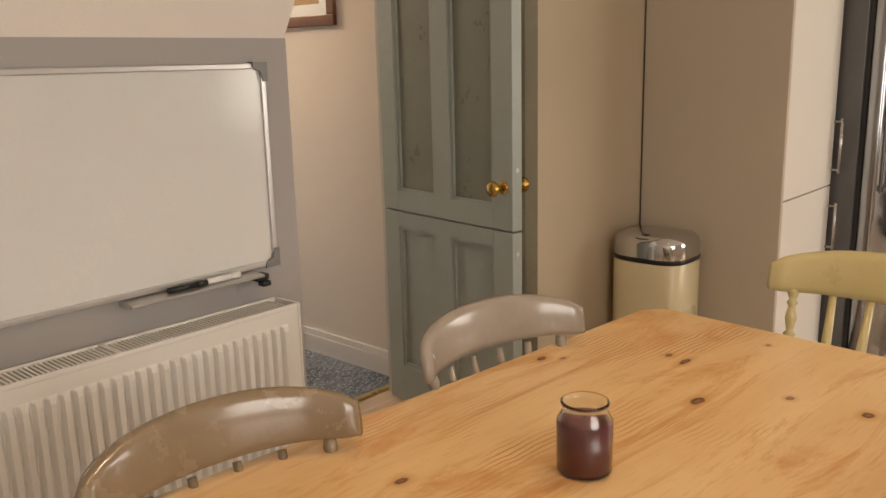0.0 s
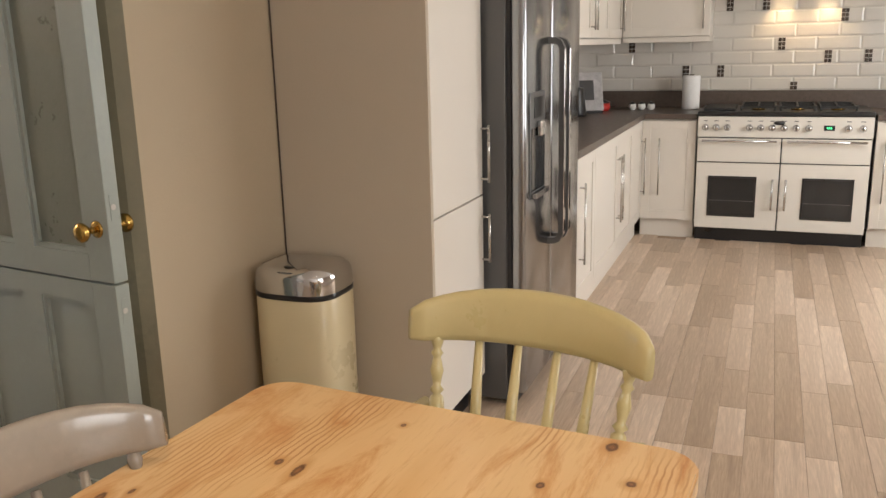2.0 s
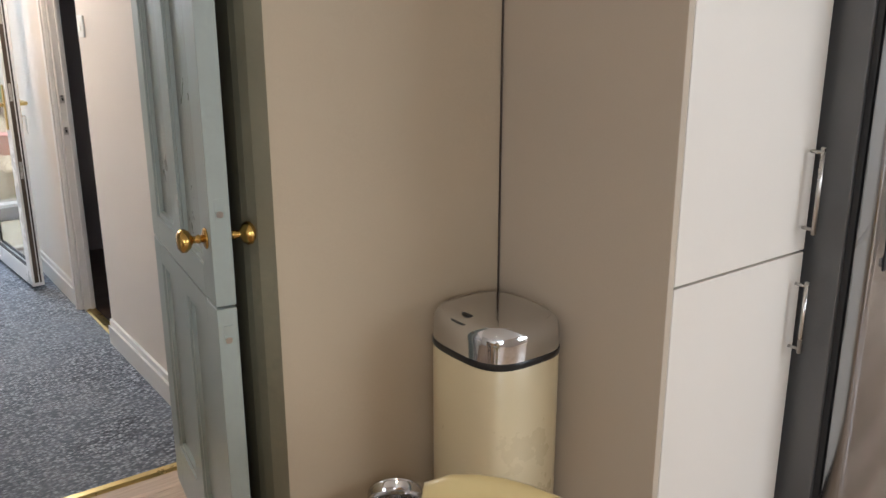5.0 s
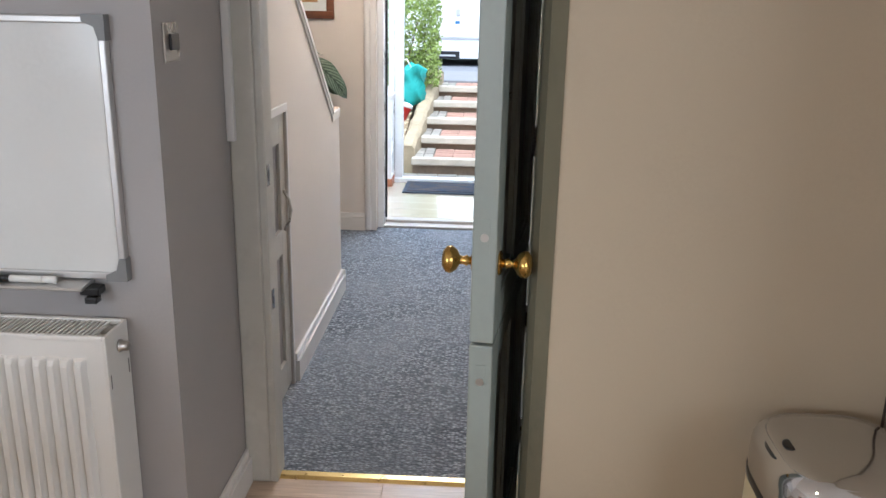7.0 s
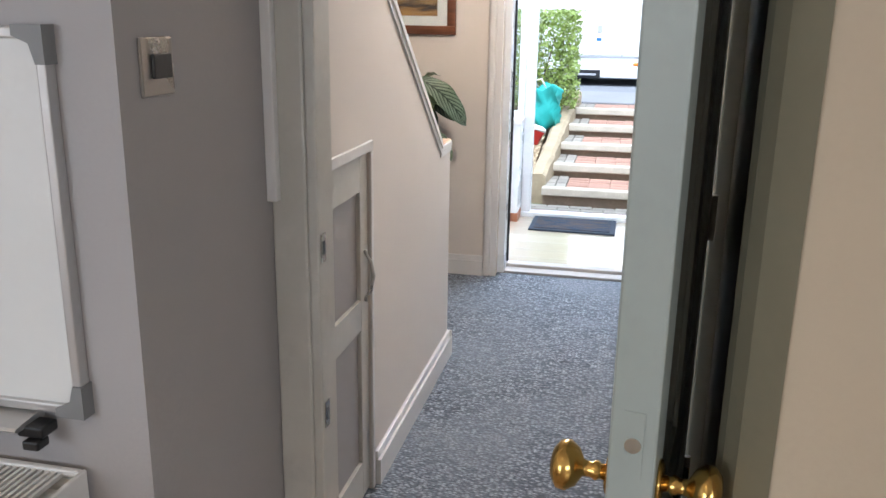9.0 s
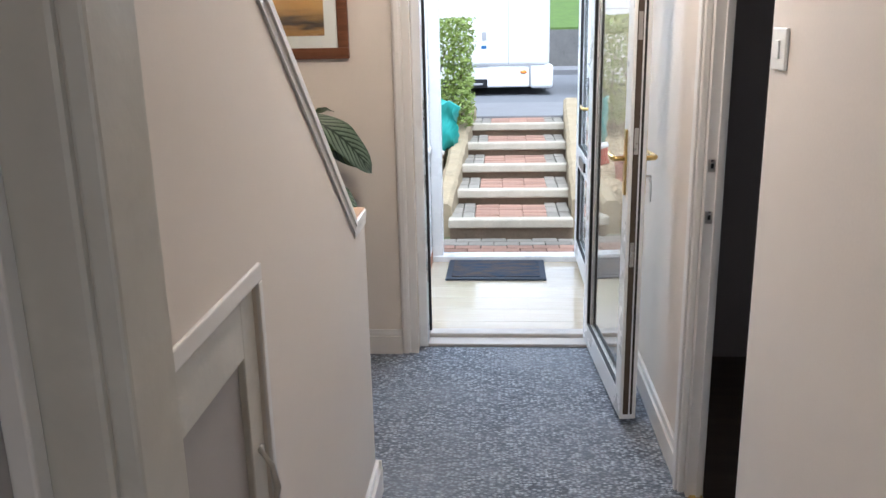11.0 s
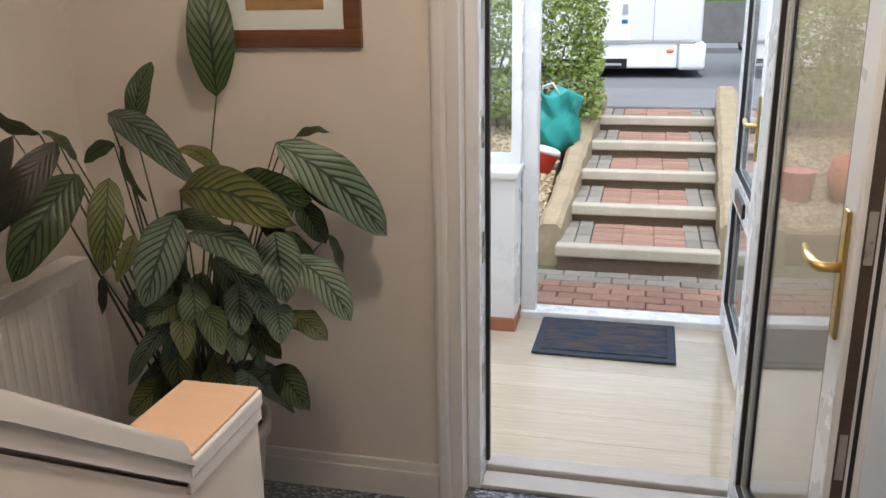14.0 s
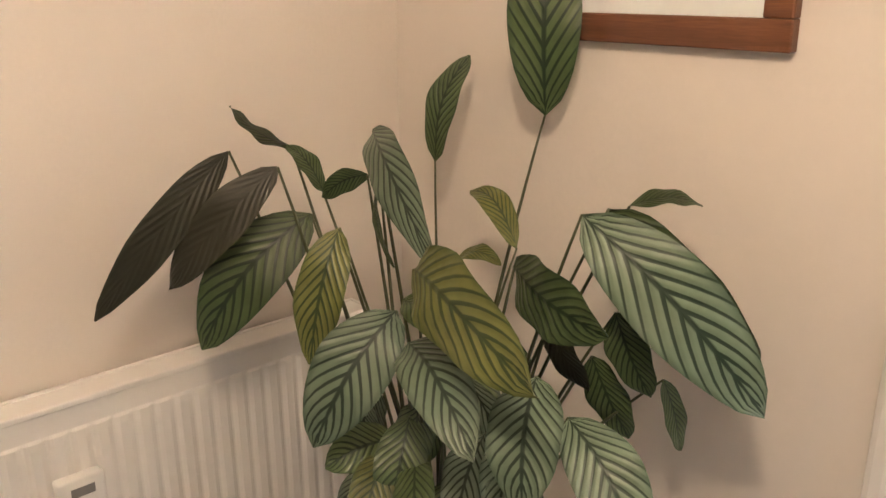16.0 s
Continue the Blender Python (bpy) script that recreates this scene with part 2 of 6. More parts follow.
PLANK = wood("grey-brown vinyl plank", (0.69, 0.54, 0.405), (0.43, 0.315, 0.225), 0.34, 0, 2.3, perobj=0.24)
LAMINATE = wood("pale oak laminate", (0.60, 0.52, 0.40), (0.50, 0.42, 0.31), 0.10, 0, 1.5, perobj=0.08, coat=0.5)


def glass_mat(name, tint=(0.93, 0.97, 0.96), rough=0.0):
    m, nt, b = base_mat(name, rough)
    b.inputs["Base Color"].default_value = (*tint, 1)
    b.inputs["Transmission Weight"].default_value = 1.0
    b.inputs["IOR"].default_value = 1.45
    return m


GLASS = glass_mat("clear glass")


def carpet_mat():
    m, nt, b = base_mat("blue-grey loop carpet", 0.95, spec=0.1)
    tc = nt.nodes.new("ShaderNodeTexCoord")
    mp = nt.nodes.new("ShaderNodeMapping")
    mp.inputs["Scale"].default_value = (1.0, 1.9, 1.0)
    nt.links.new(tc.outputs["Object"], mp.inputs[0])
    v = nt.nodes.new("ShaderNodeTexVoronoi")
    v.inputs["Scale"].default_value = 70
    nt.links.new(mp.outputs[0], v.inputs["Vector"])
    sep = nt.nodes.new("ShaderNodeSeparateColor")
    nt.links.new(v.outputs["Color"], sep.inputs[0])
    patch = noise_tex(nt, 2.0, 4)
    c = ramp_mix(nt, sep.outputs[0], (0.085, 0.098, 0.125), (0.70, 0.76, 0.86))
    c = ramp_mix(nt, contrast(nt, v.outputs["Distance"], 0.1, 0.75), c, (0.075, 0.085, 0.105))
    c = ramp_mix(nt, contrast(nt, patch, 0.3, 0.85), c, (0.255, 0.28, 0.325))
    nt.links.new(c, b.inputs["Base Color"])
    add_bump(nt, b, v.outputs["Distance"], 0.9, -0.006)
    return m


CARPET = carpet_mat()


KNOTS = ((-0.503, -0.046, 0.0158, 0.0086), (-0.312, -0.281, 0.0216, 0.0078), (-0.3, -0.235, 0.0115, 0.0086), (-0.482, -0.408, 0.0216, 0.0109), (-0.353, -0.526, 0.0094, 0.007), (-0.334, -0.659, 0.0144, 0.0101), (-0.035, -0.728, 0.0158, 0.0101), (-0.202, -0.658, 0.0108, 0.007), (-0.144, -0.786, 0.0101, 0.0094), (-0.47, -0.079, 0.0086, 0.0047), (-0.877, -0.643, 0.0144, 0.0094), (-1.07, -0.237, 0.013, 0.0086), (-1.218, -0.519, 0.0173, 0.0094), (-0.097, -0.361, 0.0072, 0.0055), (-0.665, -0.787, 0.013, 0.0078))


def pine_mat():
    """Waxed pine boards: pale blotchy wood, reddish streaks, a few growth lines and oval knots."""
    m, nt, b = base_mat("waxed pine", 0.30, coat=0.15)
    fig = noise_tex(nt, 1.3, 5, 0.6, (0.55, 5, 5), 0.8)
    fine = noise_tex(nt, 22, 4, 0.65, (0.5, 6, 6), 0.3)
    big = noise_tex(nt, 1.9, 4, 0.55, (0.8, 1.5, 1), 0.4)
    streak = noise_tex(nt, 1.0, 6, 0.7, (1.1, 6, 6), 2.6)
    c = ramp_mix(nt, contrast(nt, fig, 0.38, 0.72), (0.70, 0.475, 0.24), (0.60, 0.355, 0.15))
    c = ramp_mix(nt, contrast(nt, big, 0.46, 0.72), c, (0.72, 0.51, 0.27))
    c = ramp_mix(nt, contrast(nt, streak, 0.51, 0.70), c, (0.50, 0.215, 0.06))
    c = ramp_mix(nt, contrast(nt, fine, 0.55, 1.0), c, (0.46, 0.23, 0.085))
    tc = nt.nodes.new("ShaderNodeTexCoord")
    # growth lines: wavering rings cut lengthwise, showing in patches only
    wv = nt.nodes.new("ShaderNodeTexWave")
    wv.wave_type, wv.bands_direction = "BANDS", "Y"
    wv.inputs["Scale"].default_value, wv.inputs["Distortion"].default_value = 26.0, 7.0
    wv.inputs["Detail"].default_value, wv.inputs["Detail Scale"].default_value = 2.0, 0.35
    nt.links.new(tc.outputs["Object"], wv.inputs["Vector"])
    gate = contrast(nt, noise_tex(nt, 2.6, 2, 0.5, (0.8, 2.0, 1)), 0.55, 0.66)
    both = nt.nodes.new("ShaderNodeMath")
    both.operation = "MULTIPLY"
    nt.links.new(contrast(nt, wv.outputs["Fac"], 0.70, 0.95), both.inputs[0])
    nt.links.new(gate, both.inputs[1])
    c = ramp_mix(nt, both.outputs[0], c, (0.45, 0.22, 0.075))
    # knots: distance to the nearest of a few ovals along the boards
    wob = noise_tex(nt, 45, 2)
    near = None
    for x, y, rx, ry in KNOTS:
        mp = nt.nodes.new("ShaderNodeMapping")
        mp.inputs["Scale"].default_value = (1 / rx, 1 / ry, 0.0)
        mp.inputs["Location"].default_value = (-x / rx, -y / ry, 0.0)
        nt.links.new(tc.outputs["Object"], mp.inputs[0])
        ln = nt.nodes.new("ShaderNodeVectorMath")
        ln.operation = "LENGTH"
        nt.links.new(mp.outputs[0], ln.inputs[0])
        if near is None:
            near = ln.outputs["Value"]
        else:
            mn = nt.nodes.new("ShaderNodeMath")
            mn.operation = "MINIMUM"
            nt.links.new(near, mn.inputs[0])
            nt.links.new(ln.outputs["Value"], mn.inputs[1])
            near = mn.outputs[0]
    far = nt.nodes.new("ShaderNodeMath")
    far.operation = "MULTIPLY_ADD"
    nt.links.new(wob, far.inputs[0])
    far.inputs[1].default_value = 0.8
    nt.links.new(near, far.inputs[2])
    c = ramp_mix(nt, contrast(nt, far.outputs[0], 3.0, 1.0), c, (0.52, 0.27, 0.095))
    c = ramp_mix(nt, contrast(nt, far.outputs[0], 1.5, 1.15), c, (0.13, 0.055, 0.024))
    c = ramp_mix(nt, contrast(nt, far.outputs[0], 1.0, 0.6), c, (0.27, 0.125, 0.05))
    nt.links.new(c, b.inputs["Base Color"])
    add_bump(nt, b, fine, 0.12, 0.002)
    return m


PINE = pine_mat()


def leaf_mat(name, pale, dark, under):
    """Herringbone leaf: dark feathered stripes off a midrib over a silvery green blade. Uses the blade's own u (across) and v (along)."""
    m, nt, b = base_mat(name, 0.42, spec=0.4)
    uv = nt.nodes.new("ShaderNodeUVMap")
    sep = nt.nodes.new("ShaderNodeSeparateXYZ")
    nt.links.new(uv.outputs[0], sep.inputs[0])

    def math_node(op, a, c=None):
        n = nt.nodes.new("ShaderNodeMath")
        n.operation = op
        for k, v in ((0, a), (1, c)):
            if v is None:
                continue
            if hasattr(v, "is_linked"):
                nt.links.new(v, n.inputs[k])
            else:
                n.inputs[k].default_value = v
        return n.outputs[0]

    off = math_node("ABSOLUTE", math_node("SUBTRACT", sep.outputs[0], 0.5))
    arg = math_node("SUBTRACT", math_node("MULTIPLY", sep.outputs[1], 64.0), math_node("MULTIPLY", off, 40.0))
    wave = math_node("SINE", arg)
    fade = math_node("MULTIPLY", off, -1.1)
    band = contrast(nt, math_node("ADD", wave, fade), 0.12, 0.5)
    rib = contrast(nt, off, 0.045, 0.02)
    rim = contrast(nt, off, 0.40, 0.5)
    grain = noise_tex(nt, 14, 3)
    c = ramp_mix(nt, contrast(nt, grain, 0.35, 0.7), pale, shade(pale, 0.72))
    c = ramp_mix(nt, math_node("MAXIMUM", band, rib), c, dark)
    c = ramp_mix(nt, math_node("MULTIPLY", rim, 0.55), c, shade(dark, 1.6))
    oi = nt.nodes.new("ShaderNodeObjectInfo")
    hsv = nt.nodes.new("ShaderNodeHueSaturation")
    nt.links.new(c, hsv.inputs["Color"])
    mr = nt.nodes.new("ShaderNodeMapRange")
    mr.inputs[3].default_value, mr.inputs[4].default_value = 0.75, 1.2
    nt.links.new(oi.outputs["Random"], mr.inputs[0])
    nt.links.new(mr.outputs[0], hsv.inputs["Value"])
    nt.links.new(hsv.outputs[0], b.inputs["Base Color"])
    add_bump(nt, b, wave, 0.25, 0.002)
    return m


LEAF_SILVER = leaf_mat("silver striped leaf", (0.135, 0.185, 0.125), (0.010, 0.026, 0.013), None)
LEAF_GREEN = leaf_mat("green striped leaf", (0.075, 0.11, 0.042), (0.008, 0.022, 0.008), None)
LEAF_OLIVE = leaf_mat("yellowing striped leaf", (0.13, 0.14, 0.038), (0.02, 0.038, 0.010), None)
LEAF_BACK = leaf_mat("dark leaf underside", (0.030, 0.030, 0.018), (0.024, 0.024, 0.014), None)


# ---- mesh tools ----
def box(bm, x0, y0, z0, x1, y1, z1, bevel=0.0, m=None, seg=2):
    r = bmesh.ops.create_cube(bm, size=1)
    vs = r["verts"]
    for v in vs:
        v.co = Vector((x0 + (x1 - x0) * (v.co.x + 0.5), y0 + (y1 - y0) * (v.co.y + 0.5), z0 + (z1 - z0) * (v.co.z + 0.5)))
    if bevel:
        es = {e for v in vs for e in v.link_edges}
        out = bmesh.ops.bevel(bm, geom=list(es), offset=bevel, segments=seg, affect="EDGES", profile=0.5)
        vs = list({v for f in out["faces"] for v in f.verts} | {v for v in vs if v.is_valid})
    if m is not None:
        bmesh.ops.transform(bm, matrix=m, verts=vs)
    return bm


def tube(bm, p0, p1, r0, r1=None, seg=16):
    p0, p1 = Vector(p0), Vector(p1)
    r1 = r0 if r1 is None else r1
    d = p1 - p0
    m = Matrix.Translation((p0 + p1) / 2) @ d.to_track_quat("Z", "Y").to_matrix().to_4x4()
    bmesh.ops.create_cone(bm, cap_ends=True, segments=seg, radius1=r0, radius2=r1, depth=d.length, matrix=m)
    return bm


def lathe(bm, profile, m=None, seg=24):
    """Turned shape about z from (radius, height) pairs."""
    rings = []
    for r, z in profile:
        if r < 1e-5:
            rings.append([bm.verts.new((0, 0, z))])
        else:
            rings.append([bm.verts.new((r * math.cos(2 * math.pi * k / seg), r * math.sin(2 * math.pi * k / seg), z)) for k in range(seg)])
    for a, b in zip(rings, rings[1:]):
        for k in range(seg):
            q = [a[k % len(a)], a[(k + 1) % len(a)], b[(k + 1) % len(b)], b[k % len(b)]]
            q = [v for n, v in enumerate(q) if v not in q[:n]]
            if len(q) > 2:
                bm.faces.new(q)
    if m is not None:
        bmesh.ops.transform(bm, matrix=m, verts=[v for ring in rings for v in ring])
    return bm


def prism(bm, poly, lo, hi, axis=2):
    """A polygon drawn out along an axis; poly holds the two other coordinates in order."""
    def at(p, h):
        c = list(p)
        c.insert(axis, h)
        return bm.verts.new(c)
    a, b = [at(p, lo) for p in poly], [at(p, hi) for p in poly]
    bm.faces.new(a)
    bm.faces.new(b)
    n = len(poly)
    for k in range(n):
        bm.faces.new((a[k], a[(k + 1) % n], b[(k + 1) % n], b[k]))
    bmesh.ops.recalc_face_normals(bm, faces=bm.faces[:])
    return bm


def sweep(bm, points, radius, seg=8):
    """A round bar along points; radius is one number or one a point."""
    pts = [Vector(p) for p in points]
    rad = radius if isinstance(radius, (list, tuple)) else [radius] * len(pts)
    up, rings = Vector((0.13, 0.21, 0.97)), []
    for k, p in enumerate(pts):
        t = (pts[min(k + 1, len(pts) - 1)] - pts[max(k - 1, 0)]).normalized()
        a = t.cross(up).normalized()
        b = t.cross(a)
        rings.append([bm.verts.new(p + rad[k] * (math.cos(2 * math.pi * n / seg) * a + math.sin(2 * math.pi * n / seg) * b)) for n in range(seg)])
    for a, b in zip(rings, rings[1:]):
        for n in range(seg):
            bm.faces.new((a[n], a[(n + 1) % seg], b[(n + 1) % seg], b[n]))
    bm.faces.new(rings[0])
    bm.faces.new(rings[-1])
    bmesh.ops.recalc_face_normals(bm, faces=bm.faces[:])
    return bm


def done(name, bm, material, smooth=False):
    bmesh.ops.recalc_face_normals(bm, faces=bm.faces[:])
    me = bpy.data.meshes.new(name)
    bm.to_mesh(me)
    bm.free()
    me.materials.append(material)
    if smooth:
        me.shade_auto_smooth(use_auto_smooth=True, angle=radians(40)) if hasattr(me, "shade_auto_smooth") else me.shade_smooth()
        if smooth == "sharp":
            me.set_sharp_from_angle(angle=radians(38))
    return me


def part(name, bm, material, parent, label="", smooth=False, m=None):
    ob = new(name, done(name, bm, material, smooth))
    ob.parent = parent
    if m is not None:
        ob.matrix_basis = m
    return tagged(ob, label) if label else ob


def thing(name, label, category, m=None, group="", kind=""):
    ob = new(name)
    ob.empty_display_size = 0.05
    ob.matrix_basis = m or Matrix()
    return tagged(ob, label, category, group, kind)


def solo(name, bm, material, label, category, smooth=False, kind="", group="", m=None):
    ob = new(name, done(name, bm, material, smooth))
    if m is not None:
        ob.matrix_basis = m
    return tagged(ob, label, category, group, kind)


def structure(name, bm, material, label, category="wall", smooth=False):
    return solo(name, bm, material, label, category, smooth, "structure")


def B():
    return bmesh.new()


def bx(*a, **k):
    return box(B(), *a, **k)

# ---- the large structure ----
TOP = 2.4
structure("wall_dining_grey", prism(B(), [(-2.6, 0), (-0.075, 0), (-0.075, 1.475), (-2.6, 1.475)], 2.35, 2.85, 1), GREY, "grey painted lower dining wall behind the whiteboard")
structure("wall_dining_upper", prism(B(), [(-2.6, 1.475), (-0.078, 1.475), (0.16, 2.0), (0.16, TOP), (-2.6, TOP)], 2.352, 2.85, 1), WHITE_WALL, "white painted upper wall with sloping edge under the stairs")
structure("wall_door_block", prism(B(), [(0.765, 2.07), (1.376, 2.005), (1.415, 2.003), (1.415, 2.86), (0.795, 2.86)], 0, TOP), CREAM, "cream painted wall beside the hall door")
structure("wall_door_head", bx(-0.075, 2.85, 2.02, 0.80, 2.95, TOP), WHITE_WALL, "white wall above the hall doorway")
structure("wall_kitchen_north", bx(1.42, 1.95, 0, 6.0, 2.95, TOP), WHITE_WALL, "white kitchen wall behind the units")
structure("wall_kitchen_east", bx(5.9, -1.75, 0, 6.05, 1.95, TOP), GROUT, "pale grouted kitchen wall behind the cooker")
structure("wall_west", bx(-2.75, -1.75, 0, -2.6, 2.85, TOP), WHITE_WALL, "plain white dining room wall")


def wall_with_openings(name, x0, x1, y0, y1, holes, material, label):
    bm, x = B(), x0
    for a, b, z0, z1 in holes:
        box(bm, x, y0, 0, a, y1, TOP)
        box(bm, a, y0, 0, b, y1, z0)
        if z1 < TOP:
            box(bm, a, y0, z1, b, y1, TOP)
        x = b
    box(bm, x, y0, 0, x1, y1, TOP)
    return structure(name, bm, material, label)


wall_with_openings("wall_south", -2.75, 6.05, -1.9, -1.75, [(-2.2, -0.4, 0.9, 2.1), (2.4, 4.4, 0.9, 2.1)], WHITE_WALL, "white wall with two window openings")
for n, (a, b) in enumerate(((-2.2, -0.4), (2.4, 4.4))):
    w = thing(f"window_{n + 1}", "white plastic casement window with two panes", "window", pose(a, -1.85, 0.9), kind="structure")
    L = b - a
    bm = B()
    box(bm, 0, 0, 0, L, 0.07, 0.06), box(bm, 0, 0, 1.14, L, 0.07, 1.2), box(bm, 0, 0, 0.06, 0.06, 0.07, 1.14)
    box(bm, L - 0.06, 0, 0.06, L, 0.07, 1.14), box(bm, L / 2 - 0.04, 0, 0.06, L / 2 + 0.04, 0.07, 1.14)
    part("window_frame", bm, UPVC, w)
    for c in (0.06, L / 2 + 0.04):
        p = part("pane", bx(c, 0.03, 0.06, c + L / 2 - 0.1, 0.04, 1.14), GLASS, w)
        p.visible_shadow = False
structure("ceiling_dining", bx(-2.75, -1.9, TOP, 6.05, 2.95, TOP + 0.12), CEILING, "plain white ceiling over dining room and kitchen", "ceiling")

# hall
bm = B()
prism(bm, [(3.53, 0), (4.637, 0), (4.637, 0.915), (4.47, 0.915), (3.53, 1.6375)], -0.186, -0.086, 0)
prism(bm, [(2.85, 1.075), (3.53, 1.075), (3.53, 1.6375), (2.85, 2.1475)], -0.186, -0.086, 0)
structure("wall_stair", bm, WHITE_WALL, "white plastered stair wall with sloping top")
structure("wall_hall_left", bx(-1.32, 2.85, 0, -1.2, 5.83, TOP), WHITE_WALL, "warm white hall wall behind the radiator")
structure("wall_under_stair", bx(-1.2, 2.85, 0, -0.186, 2.95, TOP), WHITE_WALL, "white wall closing the space under the stairs")
bm = B()
box(bm, 0.90, 2.86, 0, 0.95, 4.14, TOP), box(bm, 0.90, 4.14, 2.02, 0.95, 4.67, TOP), box(bm, 0.90, 4.67, 0, 0.95, 5.83, TOP)
structure("wall_hall_right", bm, WHITE_WALL, "white hall wall with the living room doorway")
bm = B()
# the opening at x 2.0 to 3.2 is unseen, cut for the living room fill
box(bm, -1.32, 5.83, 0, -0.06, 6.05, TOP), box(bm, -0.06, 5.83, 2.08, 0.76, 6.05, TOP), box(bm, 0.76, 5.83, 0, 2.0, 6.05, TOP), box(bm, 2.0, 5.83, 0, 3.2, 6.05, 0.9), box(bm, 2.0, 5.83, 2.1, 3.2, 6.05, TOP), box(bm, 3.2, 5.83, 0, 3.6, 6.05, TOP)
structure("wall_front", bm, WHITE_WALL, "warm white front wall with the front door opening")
structure("ceiling_hall", bx(-1.32, 2.95, TOP, 3.6, 6.05, TOP + 0.12), CEILING, "plain white hall ceiling", "ceiling")
structure("wall_living_far", bx(3.5, 2.95, 0, 3.6, 5.83, TOP), LIVING, "living room wall with the room's dimness in its colour")
structure("wall_living_near", bx(0.951, 2.95, 0, 3.5, 3.05, TOP), LIVING, "living room wall with the room's dimness in its colour")
structure("wall_living_lining", bx(0.951, 5.80, 0, 2.0, 5.828, TOP), LIVING, "grey-brown living room wall beside a curtain, colour darkened for the dim room")
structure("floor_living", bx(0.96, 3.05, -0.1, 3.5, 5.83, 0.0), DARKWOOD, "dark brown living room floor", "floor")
structure("floor_hall", bx(-1.2, 2.90, -0.1, 0.955, 5.93, 0.0), CARPET, "blue-grey loop pile hall carpet", "floor")
floor_d = structure("floor_dining", bx(-2.75, -1.9, -0.1, 6.05, 2.88, -0.006), PLANK_BED, "grey-brown vinyl plank floor", "floor")
floor_p = structure("floor_porch", bx(-0.9, 5.95, -0.1, 0.95, 7.46, -0.006), JOINT, "pale oak laminate porch floor", "floor")

SILL = mat("dull grey-white sill plastic", (0.46, 0.43, 0.40), 0.4, var=0.15, scale=9)
# porch shell
structure("wall_porch_left", bx(-1.0, 6.05, -0.1, -0.9, 7.46, 2.3), UPVC, "white porch side wall")
structure("wall_porch_right", bx(0.95, 6.05, -0.1, 1.05, 7.46, 2.3), UPVC, "white porch side wall")
structure("wall_porch_low", bx(-0.9, 7.17, 0.06, -0.112, 7.42, 0.70, bevel=0.004), UPVC, "white panelled low porch wall")
structure("sill_porch", bx(-0.9, 7.14, 0.70, -0.10, 7.44, 0.735, bevel=0.008), GLOSS_WHITE, "white window sill on the low porch wall", "window sill")
structure("trim_porch_base", bx(-0.9, 7.16, -0.006, -0.108, 7.42, 0.06, bevel=0.004), TERRACOTTA, "terracotta tile skirting of the porch", "skirting")
bm = B()
for x in (-0.35, -0.13):
    box(bm, x - 0.02, 7.30, 0.735, x + 0.02, 7.36, 2.1)
box(bm, -0.9, 7.30, 0.735, -0.86, 7.36, 2.1), box(bm, -0.86, 7.30, 0.735, -0.15, 7.36, 0.78), box(bm, -0.86, 7.30, 2.05, -0.15, 7.36, 2.1)
pw = thing("window_3", "white plastic porch side window over a low wall", "window", kind="structure")
part("window_frame", bm, UPVC, pw)
for a, b in ((-0.86, -0.37), (-0.33, -0.15)):
    p = part("pane", bx(a, 7.325, 0.78, b, 7.335, 2.05), GLASS, pw)
    p.visible_shadow = False
structure("trim_porch_head", bx(-0.9, 7.30, 2.1, 0.95, 7.46, 2.3), UPVC, "white porch fascia", "trim")
bm = B()
# unseen solid roof, added so the sun stays off the porch floor
box(bm, -1.0, 6.05, 2.3, 1.05, 7.5, 2.34)
structure("ceiling_porch_sun_block", bm, UPVC, "opaque white porch roof added to keep out the sun", "ceiling")

# skirtings
def skirting(name, bm_boxes, label="white moulded skirting board"):
    bm = B()
    for x0, y0, x1, y1, side in bm_boxes:
        box(bm, x0, y0, 0, x1, y1, 0.085)
        t = 0.008
        box(bm, x0 + (t if side == "-x" else 0), y0 + (t if side == "-y" else 0), 0.085, x1 - (t if side == "+x" else 0), y1 - (t if side == "+y" else 0), 0.115, bevel=0.003)
    structure(name, bm, GLOSS_WHITE, label, "skirting")


skirting("skirting_stair", [(-0.086, 3.56, -0.066, 4.637, "+x"), (-0.186, 4.637, -0.066, 4.654, "+y")])
skirting("skirting_hall_right", [(0.88, 2.86, 0.90, 4.135, "-x"), (0.88, 4.76, 0.90, 5.83, "-x")])
skirting("skirting_front", [(-1.2, 5.81, -0.131, 5.83, "-y")])
skirting("skirting_reveal", [(-0.075, 2.36, -0.057, 2.838, "+x")])
structure("threshold_strip_hall", prism(B(), [(2.862, 0.0), (2.872, 0.009), (2.897, 0.009), (2.907, 0.0)], -0.03, 0.79, 0), GOLD, "gilt metal carpet threshold strip", "threshold strip")
structure("threshold_strip_living", prism(B(), [(0.905, 0.0), (0.912, 0.008), (0.948, 0.008), (0.955, 0.0)], 4.14, 4.67, 1), GOLD, "gilt metal carpet threshold strip", "threshold strip")

# hall door lining and frames
bm = B()
box(bm, -0.075, 2.838, 0, 0.0, 2.95, 2.02, bevel=0.006), box(bm, 0.0, 2.84, 0, 0.022, 2.93, 2.02, bevel=0.004)
box(bm, 0.0, 2.838, 1.98, 0.762, 2.95, 2.02), box(bm, 0.763, 2.802, 0, 0.793, 2.858, 2.02, bevel=0.004)
structure("door_frame_hall", bm, FRAME_OLD, "old off-white wooden door frame with worn strike plates", "door frame")
bm = B()
